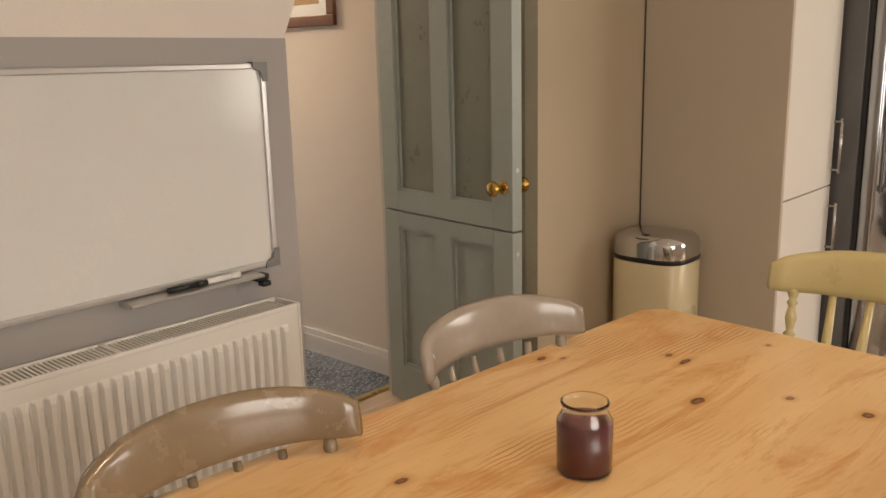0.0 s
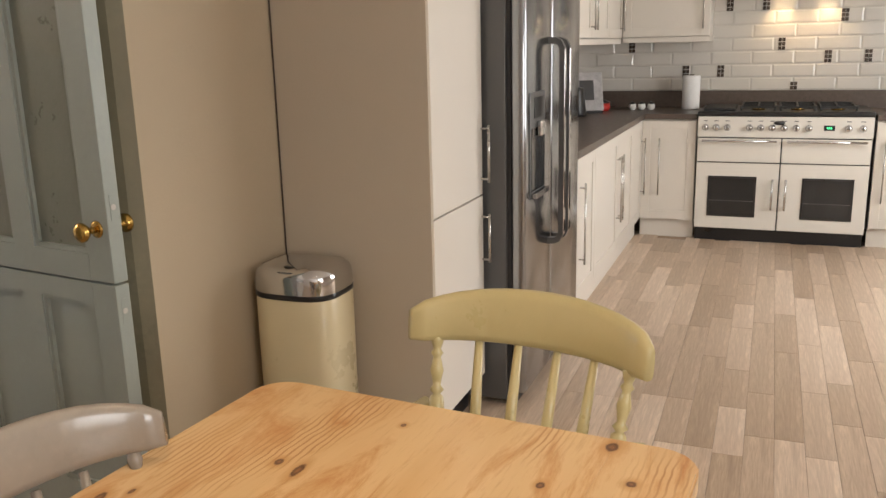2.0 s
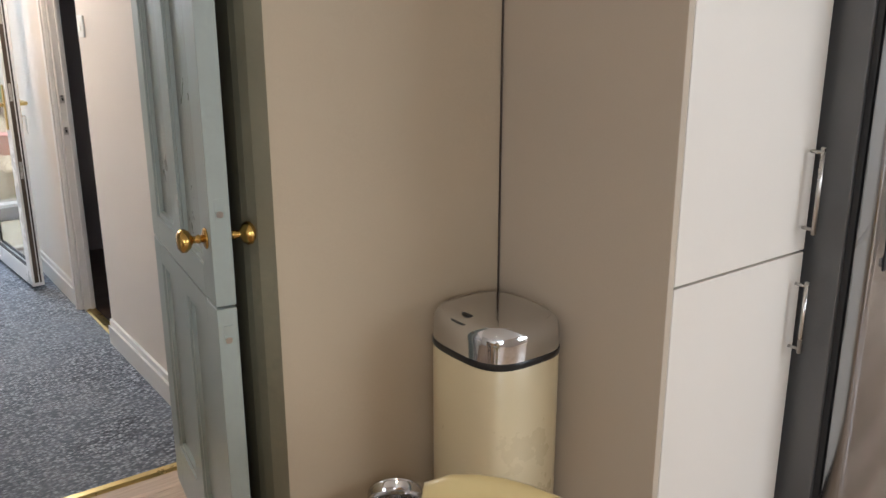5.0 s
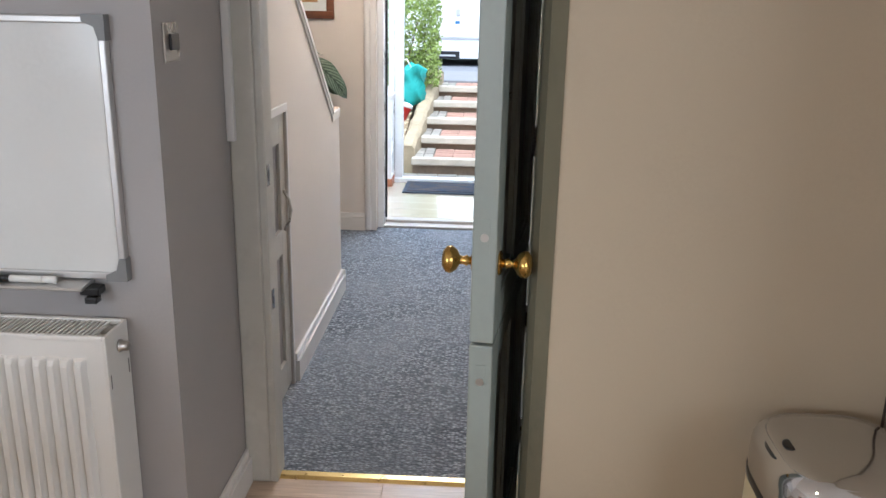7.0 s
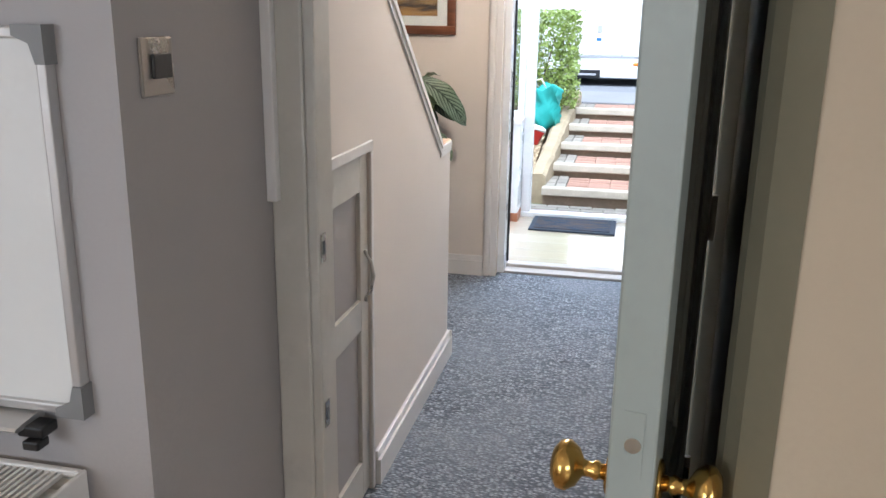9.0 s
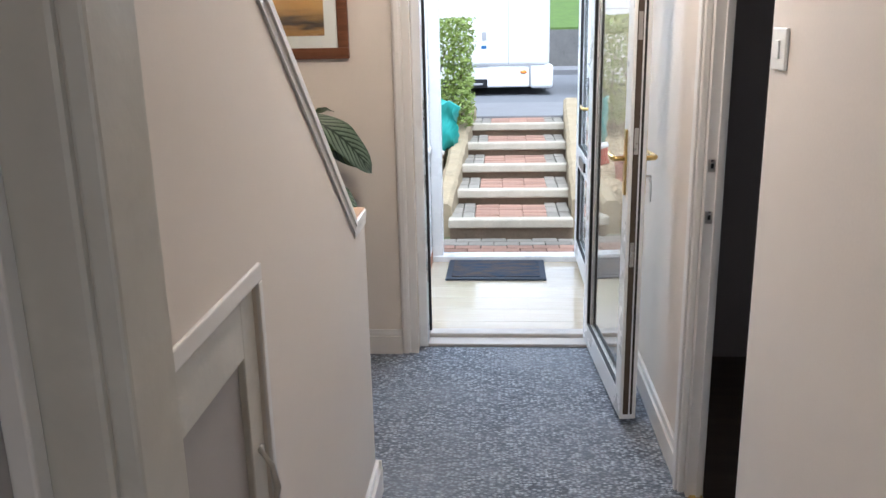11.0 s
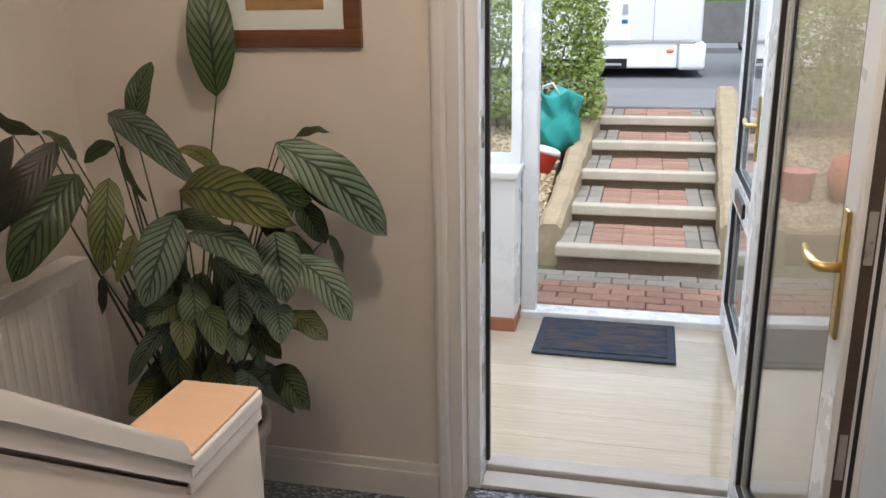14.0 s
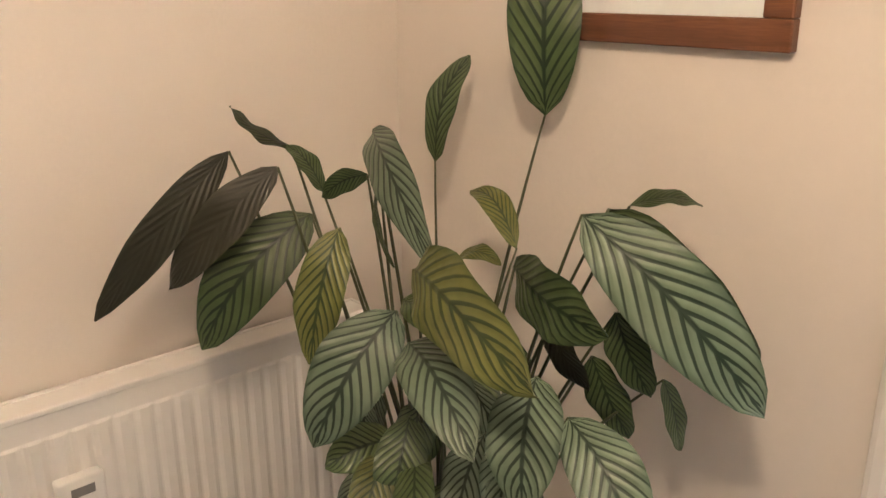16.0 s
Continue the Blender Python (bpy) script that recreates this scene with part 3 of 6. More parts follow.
# bulged towards the room so its face catches light beside the door
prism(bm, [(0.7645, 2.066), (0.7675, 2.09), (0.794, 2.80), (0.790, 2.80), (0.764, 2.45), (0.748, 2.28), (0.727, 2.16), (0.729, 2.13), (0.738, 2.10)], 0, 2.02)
structure("door_lining_hall", bm, SAGE_DARK, "olive painted reveal lining, bowed to catch light, behind the open door", "door frame")
for z in (0.97, 0.60):
    k = thing("strike_plate", "worn steel strike plate screwed to the door frame", "strike plate", pose(0.0, 2.82, z), "strike plates")
    part("plate", bx(0.0225, 0.03, -0.03, 0.0245, 0.055, 0.03), NICKEL, k)
    part("slot", bx(0.0246, 0.037, -0.014, 0.0252, 0.049, 0.014), BLACK, k)
# living room door frame
bm = B()
for a, b in ((4.665, 4.755),):
    box(bm, 0.878, a, 0, 0.90, b, 2.09, bevel=0.006)
    box(bm, 0.870, a + 0.012, 0, 0.878, b - 0.05, 2.08, bevel=0.003)
box(bm, 0.90, 4.64, 0, 0.952, 4.67, 2.02), box(bm, 0.902, 4.14, 0, 0.952, 4.152, 2.02), box(bm, 0.90, 4.152, 1.99, 0.952, 4.64, 2.02)
box(bm, 0.878, 4.14, 2.02, 0.90, 4.665, 2.09, bevel=0.006), box(bm, 0.928, 4.628, 0, 0.942, 4.64, 1.99)
structure("door_frame_living", bm, GLOSS_WHITE, "white moulded architrave round the living room doorway", "door frame")
for z in (1.06, 0.91):
    k = thing("strike_plate", "small steel strike plate on the white living room frame", "strike plate", pose(0.915, 4.638, z), "strike plates")
    part("plate", bx(-0.011, -0.002, -0.018, 0.009, 0.0, 0.018), NICKEL, k)
    part("slot", bx(-0.004, -0.0028, -0.007, 0.004, -0.0021, 0.007), BLACK, k)
# front door frame
bm = B()
box(bm, -0.131, 5.802, 0, -0.092, 5.83, 2.1, bevel=0.012), box(bm, -0.092, 5.822, 0, -0.058, 5.83, 2.1)
structure("trim_front_door", bm, GLOSS_WHITE, "white moulded trim beside the front door", "trim")
bm = B()
box(bm, -0.06, 5.90, 0, -0.02, 6.06, 2.08, bevel=0.004), box(bm, 0.725, 5.93, 0, 0.76, 6.06, 2.08, bevel=0.004)
box(bm, -0.02, 5.93, 2.03, 0.725, 6.06, 2.08)
structure("door_frame_front", bm, UPVC, "white plastic front door frame", "door frame")
structure("trim_gasket", bx(-0.0195, 5.985, 0.05, -0.008, 6.005, 2.03), GASKET, "black rubber door seal on the front frame", "seal")
bm = B()
box(bm, -0.02, 5.90, 0, 0.725, 5.985, 0.016, bevel=0.004), box(bm, -0.02, 5.99, 0, 0.725, 6.06, 0.034, bevel=0.006)
structure("threshold_front", bm, SILL, "dull grey-white plastic front door sill", "threshold")
for z in (0.31, 0.72, 1.05, 1.37):
    solo("keep_plate", bx(-0.0215, 5.93, z, -0.0175, 5.955, z + 0.09), NICKEL, "dull steel lock keep on the front frame", "lock keep", group="lock keeps")
# porch door frame
bm = B()
box(bm, -0.11, 7.36, -0.02, -0.04, 7.43, 2.1, bevel=0.005), box(bm, 0.80, 7.36, -0.02, 0.95, 7.43, 2.1, bevel=0.005)
box(bm, -0.04, 7.36, 2.03, 0.80, 7.43, 2.1), box(bm, -0.11, 7.34, -0.02, 0.82, 7.45, 0.035, bevel=0.006)
structure("door_frame_porch", bm, UPVC, "white plastic porch door frame with raised sill", "door frame")


# ---- doors ----
def knob_pair(parent, x, z, y0, y1):
    for y, s in ((y0, -1), (y1, 1)):
        m = Matrix.Translation((x, y, z)) @ Matrix.Rotation(radians(90 if s < 0 else -90), 4, "X")
        part("rosette", lathe(B(), [(0, 0), (0.024, 0), (0.024, 0.003), (0.018, 0.006), (0, 0.006)], m), BRASS, parent, "oval brass rosette", True)
        part("door_knob", lathe(B(), [(0, 0.004), (0.009, 0.004), (0.008, 0.012), (0.011, 0.016), (0.008, 0.022), (0.009, 0.03), (0.02, 0.036), (0.027, 0.046), (0.026, 0.055), (0.017, 0.062), (0, 0.064)], m), BRASS, parent, "round aged brass knob", True)


def panelled_leaf(name, parent, z0, z1, W, T, bottom, top, stile, mid, fill, fill_label, material):
    bm = B()
    box(bm, 0, 0, z0, stile, T, z1, 0.003), box(bm, W - stile, 0, z0, W, T, z1, 0.003)
    box(bm, stile, 0, z0, W - stile, T, z0 + bottom), box(bm, stile, 0, z1 - top, W - stile, T, z1)
    c = W / 2
    box(bm, c - mid / 2, 0, z0 + bottom, c + mid / 2, T, z1 - top)
    leaf = part(name, bm, material, parent)
    for a, b in ((stile, c - mid / 2), (c + mid / 2, W - stile)):
        part("panel", bx(a, T * 0.36, z0 + bottom, b, T * 0.64, z1 - top), fill, leaf, fill_label)
        for y0, y1 in ((0.006, T * 0.36), (T * 0.64, T - 0.006)):
            bm = B()
            k = 0.014
            box(bm, a, y0, z0 + bottom, a + k, y1, z1 - top), box(bm, b - k, y0, z0 + bottom, b, y1, z1 - top)
            box(bm, a + k, y0, z0 + bottom, b - k, y1, z0 + bottom + k), box(bm, a + k, y0, z1 - top - k, b - k, y1, z1 - top)
            part("moulding", bm, material, leaf)
    return leaf


hall_door = thing("door_1", "open sage-green two-leaf stable door with brass knobs", "door", pose(0.715, 2.792, 0, 0, 0, -98.0), kind="structure")
up = panelled_leaf("upper_leaf", hall_door, 0.826, 1.99, 0.738, 0.046, 0.075, 0.11, 0.095, 0.09, OBSCURE, "dull olive obscured glass", SAGE)
low = panelled_leaf("lower_leaf", hall_door, 0.012, 0.820, 0.738, 0.046, 0.16, 0.06, 0.095, 0.09, SAGE, "", SAGE)
knob_pair(up, 0.693, 0.975, 0, 0.046)
for z in (1.035, 0.745):
    part("latch_plate", bx(0.7375, 0.013, z - 0.035, 0.7392, 0.033, z + 0.035), SAGE, up if z > 0.82 else low, "painted-over latch plate")
    part("screw", tube(B(), (0.7385, 0.023, z), (0.7405, 0.023, z), 0.008), NICKEL, up if z > 0.82 else low)
for z in (0.25, 0.6, 1.1, 1.7):
    part("hinge", tube(B(), (0.0, 0.05, z - 0.04), (0.0, 0.05, z + 0.04), 0.006), NICKEL, up if z > 0.82 else low)

front_door = thing("door_2", "open white plastic glazed front door with gilt handle and keys", "door", pose(0.703, 5.955, 0, 0, 0, -86.4), kind="structure")
bm = B()
box(bm, 0, 0, 0.03, 0.085, 0.06, 2.0, 0.004), box(bm, 0.755, 0, 0.03, 0.84, 0.06, 2.0, 0.004)
box(bm, 0.085, 0, 0.03, 0.755, 0.06, 0.125), box(bm, 0.085, 0, 1.9, 0.755, 0.06, 2.0)
part("door_frame", bm, UPVC, front_door)
p = part("pane", bx(0.085, 0.022, 0.125, 0.755, 0.036, 1.9), GLASS, front_door, "clear double glazing")
p.visible_shadow = False
bm = B()
for y in (0.003, 0.045):
    box(bm, 0.085, y, 0.125, 0.094, y + 0.012, 1.9), box(bm, 0.746, y, 0.125, 0.755, y + 0.012, 1.9), box(bm, 0.094, y, 0.125, 0.746, y + 0.012, 0.134)
part("gasket", bm, GASKET, front_door)
part("edge_strip", bx(0.8395, 0.012, 0.05, 0.842, 0.032, 1.98), MATBROWN, front_door, "dull brown lock edge strip")
part("edge_seal", bx(0.8395, 0.038, 0.05, 0.8415, 0.046, 1.98), GASKET, front_door)
for z in (0.62, 1.02, 1.4):
    part("lock_hook", bx(0.8415, 0.015, z, 0.8435, 0.029, z + 0.09), NICKEL, front_door)
for y0, y1, s in ((-0.008, 0.0, -1), (0.06, 0.068, 1)):
    h = part("handle_plate", bx(0.782, y0, 0.872, 0.812, y1, 1.102, 0.004), GOLD, front_door, "long gilt backplate")
    ym = (y0 if s < 0 else y1) + s * 0.03
    part("lever", sweep(B(), [(0.797, y0 if s < 0 else y1, 1.00), (0.797, ym, 1.00), (0.78, ym + s * 0.006, 1.00), (0.73, ym + s * 0.006, 1.002), (0.685, ym, 1.006)], [0.009, 0.009, 0.010, 0.008, 0.006], 10), GOLD, h, "gilt lever", True)
keys = part("key_ring", sweep(B(), [(0.797 + 0.013 * math.cos(a), 0.088, 0.925 + 0.013 * math.sin(a)) for a in [k * 0.5 for k in range(13)]], 0.0015, 6), NICKEL, front_door)
part("key", bx(0.793, 0.068, 0.932, 0.801, 0.088, 0.940), NICKEL, keys)
for k, (x, z) in enumerate(((0.79, 0.86), (0.80, 0.845), (0.806, 0.868))):
    part("key", bx(x - 0.005, 0.087, z, x + 0.005, 0.0895, 0.915, 0.001), NICKEL, keys)

porch_door = thing("door_3", "open white plastic porch door, glazed over a solid panel", "door", pose(0.785, 7.385, 0, 0, 0, -90), kind="structure")
bm = B()
box(bm, 0, 0, 0.045, 0.09, 0.06, 2.0, 0.004), box(bm, 0.69, 0, 0.045, 0.78, 0.06, 2.0, 0.004)
box(bm, 0.09, 0, 0.045, 0.69, 0.06, 0.15), box(bm, 0.09, 0, 1.9, 0.69, 0.06, 2.0), box(bm, 0.09, 0, 0.62, 0.69, 0.06, 0.74)
part("door_frame", bm, UPVC, porch_door)
for a, b in ((0.15, 0.62), (0.74, 1.9)):
    p = part("pane", bx(0.09, 0.024, a, 0.69, 0.036, b), GLASS, porch_door, "clear double glazing")
    p.visible_shadow = False
    bm = B()
    box(bm, 0.09, 0.004, a, 0.098, 0.02, b), box(bm, 0.682, 0.004, a, 0.69, 0.02, b), box(bm, 0.098, 0.004, a, 0.682, 0.02, a + 0.008)
    part("gasket", bm, GASKET, porch_door)
part("letter_plate", bx(0.30, -0.012, 0.655, 0.58, 0.0, 0.71, 0.004), BLACK, porch_door)
h = part("handle_plate", bx(0.72, -0.008, 0.90, 0.75, 0, 1.12, 0.004), GOLD, porch_door)
part("lever", sweep(B(), [(0.735, 0, 1.02), (0.735, -0.035, 1.02), (0.70, -0.04, 1.02), (0.63, -0.036, 1.025)], 0.008, 10), GOLD, h, "gilt lever", True)

# small door under the stairs
cup = thing("cupboard_door", "grey-white panelled cupboard door in the stair wall", "door", pose(-0.092, 3.53, 0, 0, 0, -90), kind="structure")
bm = B()
box(bm, 0, -0.026, 0.012, 0.07, 0, 1.06, 0.003), box(bm, 0.50, -0.026, 0.012, 0.56, 0, 1.06, 0.003)
for a, b in ((0.012, 0.13), (0.555, 0.645), (0.96, 1.06)):
    box(bm, 0.07, -0.026, a, 0.50, 0, b)
leaf = part("leaf", bm, FRAME_OLD, cup)
for a, b in ((0.13, 0.555), (0.645, 0.96)):
    part("panel", bx(0.07, -0.022, a, 0.50, -0.012, b), GREY, leaf, "recessed grey panel")
bm = sweep(B(), [(0.035, 0.0, 0.635), (0.035, 0.006, 0.648), (0.035, 0.02, 0.67), (0.035, 0.026, 0.71), (0.035, 0.02, 0.75), (0.035, 0.006, 0.772), (0.035, 0.0, 0.785)], [0.008, 0.004, 0.005, 0.007, 0.005, 0.004, 0.008], 8)
part("handle", bm, NICKEL, leaf, "pewter bow handle", True)
bm = B()
box(bm, -0.09, 2.95, 1.062, -0.080, 3.552, 1.092, 0.003), box(bm, -0.09, 3.53, 0, -0.080, 3.552, 1.062, 0.003)
structure("trim_cupboard", bm, GLOSS_WHITE, "white trim round the understairs cupboard", "trim")

# stair capping and stairs
bm = B()
prism(bm, [(4.468, 0.921), (2.95, 2.066), (2.95, 2.102), (4.452, 0.969)], -0.200, -0.076, 0)
prism(bm, [(4.476, 0.890), (2.95, 2.041), (2.95, 2.0795), (4.460, 0.9345)], -0.196, -0.081, 0)
bmesh.ops.bevel(bm, geom=bm.edges[:], offset=0.005, segments=2, affect="EDGES")
structure("trim_stair_capping", bm, GLOSS_WHITE, "white moulded capping along the sloping stair wall", "trim")
bm = box(B(), -0.198, 4.453, 0.916, -0.080, 4.648, 0.940, 0.004)
box(bm, -0.0858, 4.453, 0.898, -0.082, 4.643, 0.916)
structure("trim_newel_edge", bm, GLOSS_WHITE, "white moulded edge of the stair wall cap", "trim")
structure("newel_cap", box(B(), -0.196, 4.465, 0.9405, -0.083, 4.643, 0.946, 0.002), TAN, "tan flat cap on the end of the stair wall", "newel cap")
bm = B()
for k in range(7):
    box(bm, -1.2, 4.45 - 0.23 * (k + 1), 0.0 if k == 0 else 0.19 * k, -0.186, 4.45 - 0.23 * k + (0.0 if k == 0 else 0), 0.19 * (k + 1))
structure("stairs", bm, CARPET, "carpeted stairs rising behind the white wall", "stairs")

# ---- dining room ----
PLY = -0.875
table = thing("dining_table", "waxed knotty pine dining table with rounded corners", "table", pose(0.305, 1.372, 0, 0, 0, -4.5))
edges = [0, -0.14, -0.285, -0.435, -0.585, -0.73, PLY]
for k in range(6):
    y0, y1 = edges[k], edges[k + 1] + 0.0003
    L = 1.62
    if k == 0:
        arc = [(-0.07 + 0.07 * math.sin(a), -0.07 + 0.07 * math.cos(a)) for a in [i * math.pi / 10 for i in range(6)]]
        poly = [(-L + 0.07 - 0.07 * math.sin(a), -0.07 + 0.07 * math.cos(a)) for a in [i * math.pi / 10 for i in range(5, -1, -1)]] + arc + [(0, y1), (-L, y1)]
    elif k == 5:
        arc = [(-0.07 + 0.07 * math.cos(a), PLY + 0.07 - 0.07 * math.sin(a)) for a in [i * math.pi / 10 for i in range(6)]]
        poly = [(-L, y0), (0, y0)] + arc + [(-L + 0.07 - 0.07 * math.sin(a), PLY + 0.07 - 0.07 * math.cos(a)) for a in [i * math.pi / 10 for i in range(6)]]
    else:
        poly = [(-L, y0), (0, y0), (0, y1), (-L, y1)]
    bm = prism(B(), poly, 0.733, 0.765)
    seam = [y for y in (y0 if k > 0 else None, y1 if k < 5 else None) if y is not None]
    rim = [e for e in bm.edges if all(v.co.z > 0.76 for v in e.verts) and not any(all(abs(v.co.y - y) < 1e-5 for v in e.verts) for y in seam)]
    bmesh.ops.bevel(bm, geom=rim, offset=0.004, segments=2, affect="EDGES")
    part("top_board", bm, PINE, table, "knotty pine board")
bm = B()
for y in (-0.10, -0.76):
    box(bm, -1.50, y, 0.62, -0.12, y + 0.02, 0.733)
for x in (-1.52, -0.12):
    box(bm, x, -0.74, 0.62, x + 0.02, -0.10, 0.733)
part("apron", bm, PINE, table)
for x in (-1.49, -0.13):
    for y in (-0.11, -0.73):
        prof = [(0.026, 0), (0.03, 0.02), (0.022, 0.05), (0.03, 0.12), (0.038, 0.3), (0.042, 0.45), (0.03, 0.5), (0.042, 0.53), (0.03, 0.56)]
        bm = lathe(B(), [(0, 0)] + prof + [(0, 0.56)], Matrix.Translation((x, y, 0)), 20)
        box(bm, x - 0.042, y - 0.042, 0.56, x + 0.042, y + 0.042, 0.732)
        part("leg", bm, PINE, table, "turned pine leg", True)


def chair(label, material, m, arms=False, rail=0.054, group="farmhouse chairs round the table"):
    c = thing("dining_chair", label, "chair", m, group)
    n = 15
    bm, rows = B(), []
    for k in range(n + 1):
        u = -1 + 2 * k / n
        x = 0.268 * math.sin(u * 1.12) / math.sin(1.12)
        y = -0.312 + 0.098 * abs(u) ** 2.0
        h = rail * (1 - 0.34 * u * u) * (1 if abs(u) < 0.93 else 0.84)
        t = 0.0165 * (1 - 0.1 * u * u) * (1 if abs(u) < 0.93 else 0.75)
        zc = 0.915 - rail - 0.020 * u * u
        tang = Vector((0.268 * math.cos(u * 1.12), 0.196 * u * (1 if u else 0), 0)).normalized()
        nrm = Vector((-tang.y, tang.x, 0))
        ring = []
        for a in range(12):
            ang = 2 * math.pi * a / 12
            cs, sn = math.cos(ang), math.sin(ang)
            px = math.copysign(abs(cs) ** 0.6, cs) * t
            pz = math.copysign(abs(sn) ** 0.6, sn) * h
            ring.append(bm.verts.new(Vector((x, y - 0.16 * pz, zc + pz)) + nrm * px))
        rows.append(ring)
    for a, b in zip(rows, rows[1:]):
        for q in range(12):
            bm.faces.new((a[q], a[(q + 1) % 12], b[(q + 1) % 12], b[q]))
    bm.faces.new(rows[0]), bm.faces.new(rows[-1])
    part("top_rail", bm, material, c, "bowed top rail", True)

    def rail_y(x):
        u = math.asin(max(-1, min(1, x / 0.268 * math.sin(1.12)))) / 1.12
        return -0.312 + 0.098 * u * u
    for x in (-0.135, -0.046, 0.046, 0.135):
        sx = x * 0.82
        y1, zt = rail_y(x) + 0.006, 0.798
        p0, p1 = Vector((sx, -0.185, 0.44)), Vector((x, y1, zt))
        part("spindle", sweep(B(), [p0.lerp(p1, f) for f in (0, 0.3, 0.6, 1.0)], [0.011, 0.0135, 0.0125, 0.009], 10), material, c, "", True)
    for x in (-0.222, 0.222):
        y1 = rail_y(x) + 0.004
        p0, p1 = Vector((x * 0.86, -0.17, 0.44)), Vector((x, y1, 0.806))
        d = p1 - p0
        mm = Matrix.Translation(p0) @ d.to_track_quat("Z", "Y").to_matrix().to_4x4()
        Lz = d.length
        prof = [(0.0, 0), (0.013, 0), (0.018, 0.08), (0.019, 0.2), (0.016, 0.235), (0.0085, 0.243), (0.0165, 0.252), (0.009, 0.262), (0.011, 0.275), (0.0155, 0.295), (0.010, 0.32), (0.0085, 0.325), (0.0145, 0.334), (0.0085, 0.343), (0.012, 0.352), (0.015, 0.362), (0.012, Lz), (0, Lz)]
        part("turned_post", lathe(B(), prof, mm, 14), material, c, "", True)
    bm = prism(B(), [(-0.2, -0.205), (0.2, -0.205), (0.235, -0.12), (0.235, 0.15), (0.19, 0.215), (-0.19, 0.215), (-0.235, 0.15), (-0.235, -0.12)], 0.415, 0.452)
    bmesh.ops.bevel(bm, geom=bm.edges[:], offset=0.009, segments=2, affect="EDGES")
    part("seat", bm, material, c, "shaped solid wood seat", True)
    for x in (-0.165, 0.165):
        for y in (-0.15, 0.155):
            p0, p1 = Vector((x * 1.22, y * 1.25, 0)), Vector((x, y, 0.418))
            mm = Matrix.Translation(p0) @ (p1 - p0).to_track_quat("Z", "Y").to_matrix().to_4x4()
            prof = [(0, 0), (0.013, 0), (0.016, 0.05), (0.02, 0.16), (0.013, 0.19), (0.021, 0.205), (0.013, 0.22), (0.019, 0.3), (0.014, 0.423), (0, 0.423)]
            part("leg", lathe(B(), prof, mm, 14), material, c, "turned leg", True)
    for x in (-0.185, 0.185):
        part("stretcher", sweep(B(), [(x, -0.165, 0.17), (x, 0, 0.17), (x, 0.17, 0.17)], [0.009, 0.013, 0.009], 8), material, c, "", True)
    part("stretcher", sweep(B(), [(-0.185, 0, 0.17), (0, 0, 0.17), (0.185, 0, 0.17)], [0.009, 0.013, 0.009], 8), material, c, "", True)
    if arms:
        for s in (-1, 1):
            bm = prism(B(), [(0.205, -0.235), (0.262, -0.255), (0.275, -0.10), (0.285, 0.09), (0.262, 0.125), (0.235, 0.09), (0.23, -0.08), (0.2, -0.19)], 0.628, 0.652)
            bmesh.ops.scale(bm, vec=(s, 1, 1), verts=bm.verts[:])
            bmesh.ops.bevel(bm, geom=bm.edges[:], offset=0.006, segments=2, affect="EDGES")
            part("armrest", bm, material, c, "flat shaped armrest", True)
            part("arm_post", sweep(B(), [(s * 0.205, 0.08, 0.45), (s * 0.235, 0.085, 0.54), (s * 0.255, 0.09, 0.63)], [0.011, 0.017, 0.011], 10), material, c, "", True)
    return c


chair("ochre-cream painted wooden armchair at the table end", CH_YELLOW, pose(0.27, 0.919, 0, 0, 0, 81.2), arms=True, rail=0.062)
chair("stone-grey painted wooden chair tucked at the table", CH_GREY, pose(-0.320, 1.186, 0, 0, 0, 171.4) @ Matrix.Diagonal((0.84, 0.9, 0.98, 1)))
chair("glossy taupe painted wooden chair near the radiator", CH_TAUPE, pose(-0.992, 1.186, 0, 0, 0, 173) @ Matrix.Diagonal((0.84, 0.9, 0.975, 1)))
chair("pale sage painted wooden chair tucked at the table", CH_SAGE, pose(-0.385, 0.70, 0, 0, 0, 2))

# candle jar
jar = thing("candle_jar", "dark red candle in a glass jar on the table", "candle", pose(-0.570, 1.021, 0.766) @ Matrix.Diagonal((1.06, 1.06, 0.87, 1)))
part("wax", lathe(B(), [(0, 0.005), (0.038, 0.005), (0.0402, 0.010), (0.0402, 0.098), (0.036, 0.101), (0, 0.099)], None, 32), WAX, jar, "plum red wax", True)
g = part("glass", lathe(B(), [(0, 0), (0.038, 0), (0.0415, 0.006), (0.0415, 0.100), (0.034, 0.116), (0.033, 0.126), (0.036, 0.128), (0.036, 0.133), (0.033, 0.134), (0.0305, 0.126), (0.0315, 0.115), (0.0393, 0.099), (0.0393, 0.007), (0, 0.006)], None, 32), GLASS, jar, "clear glass jar", True)
part("wick", tube(B(), (0, 0, 0.1), (0.002, 0, 0.112), 0.0012, seg=6), BLACK, jar)

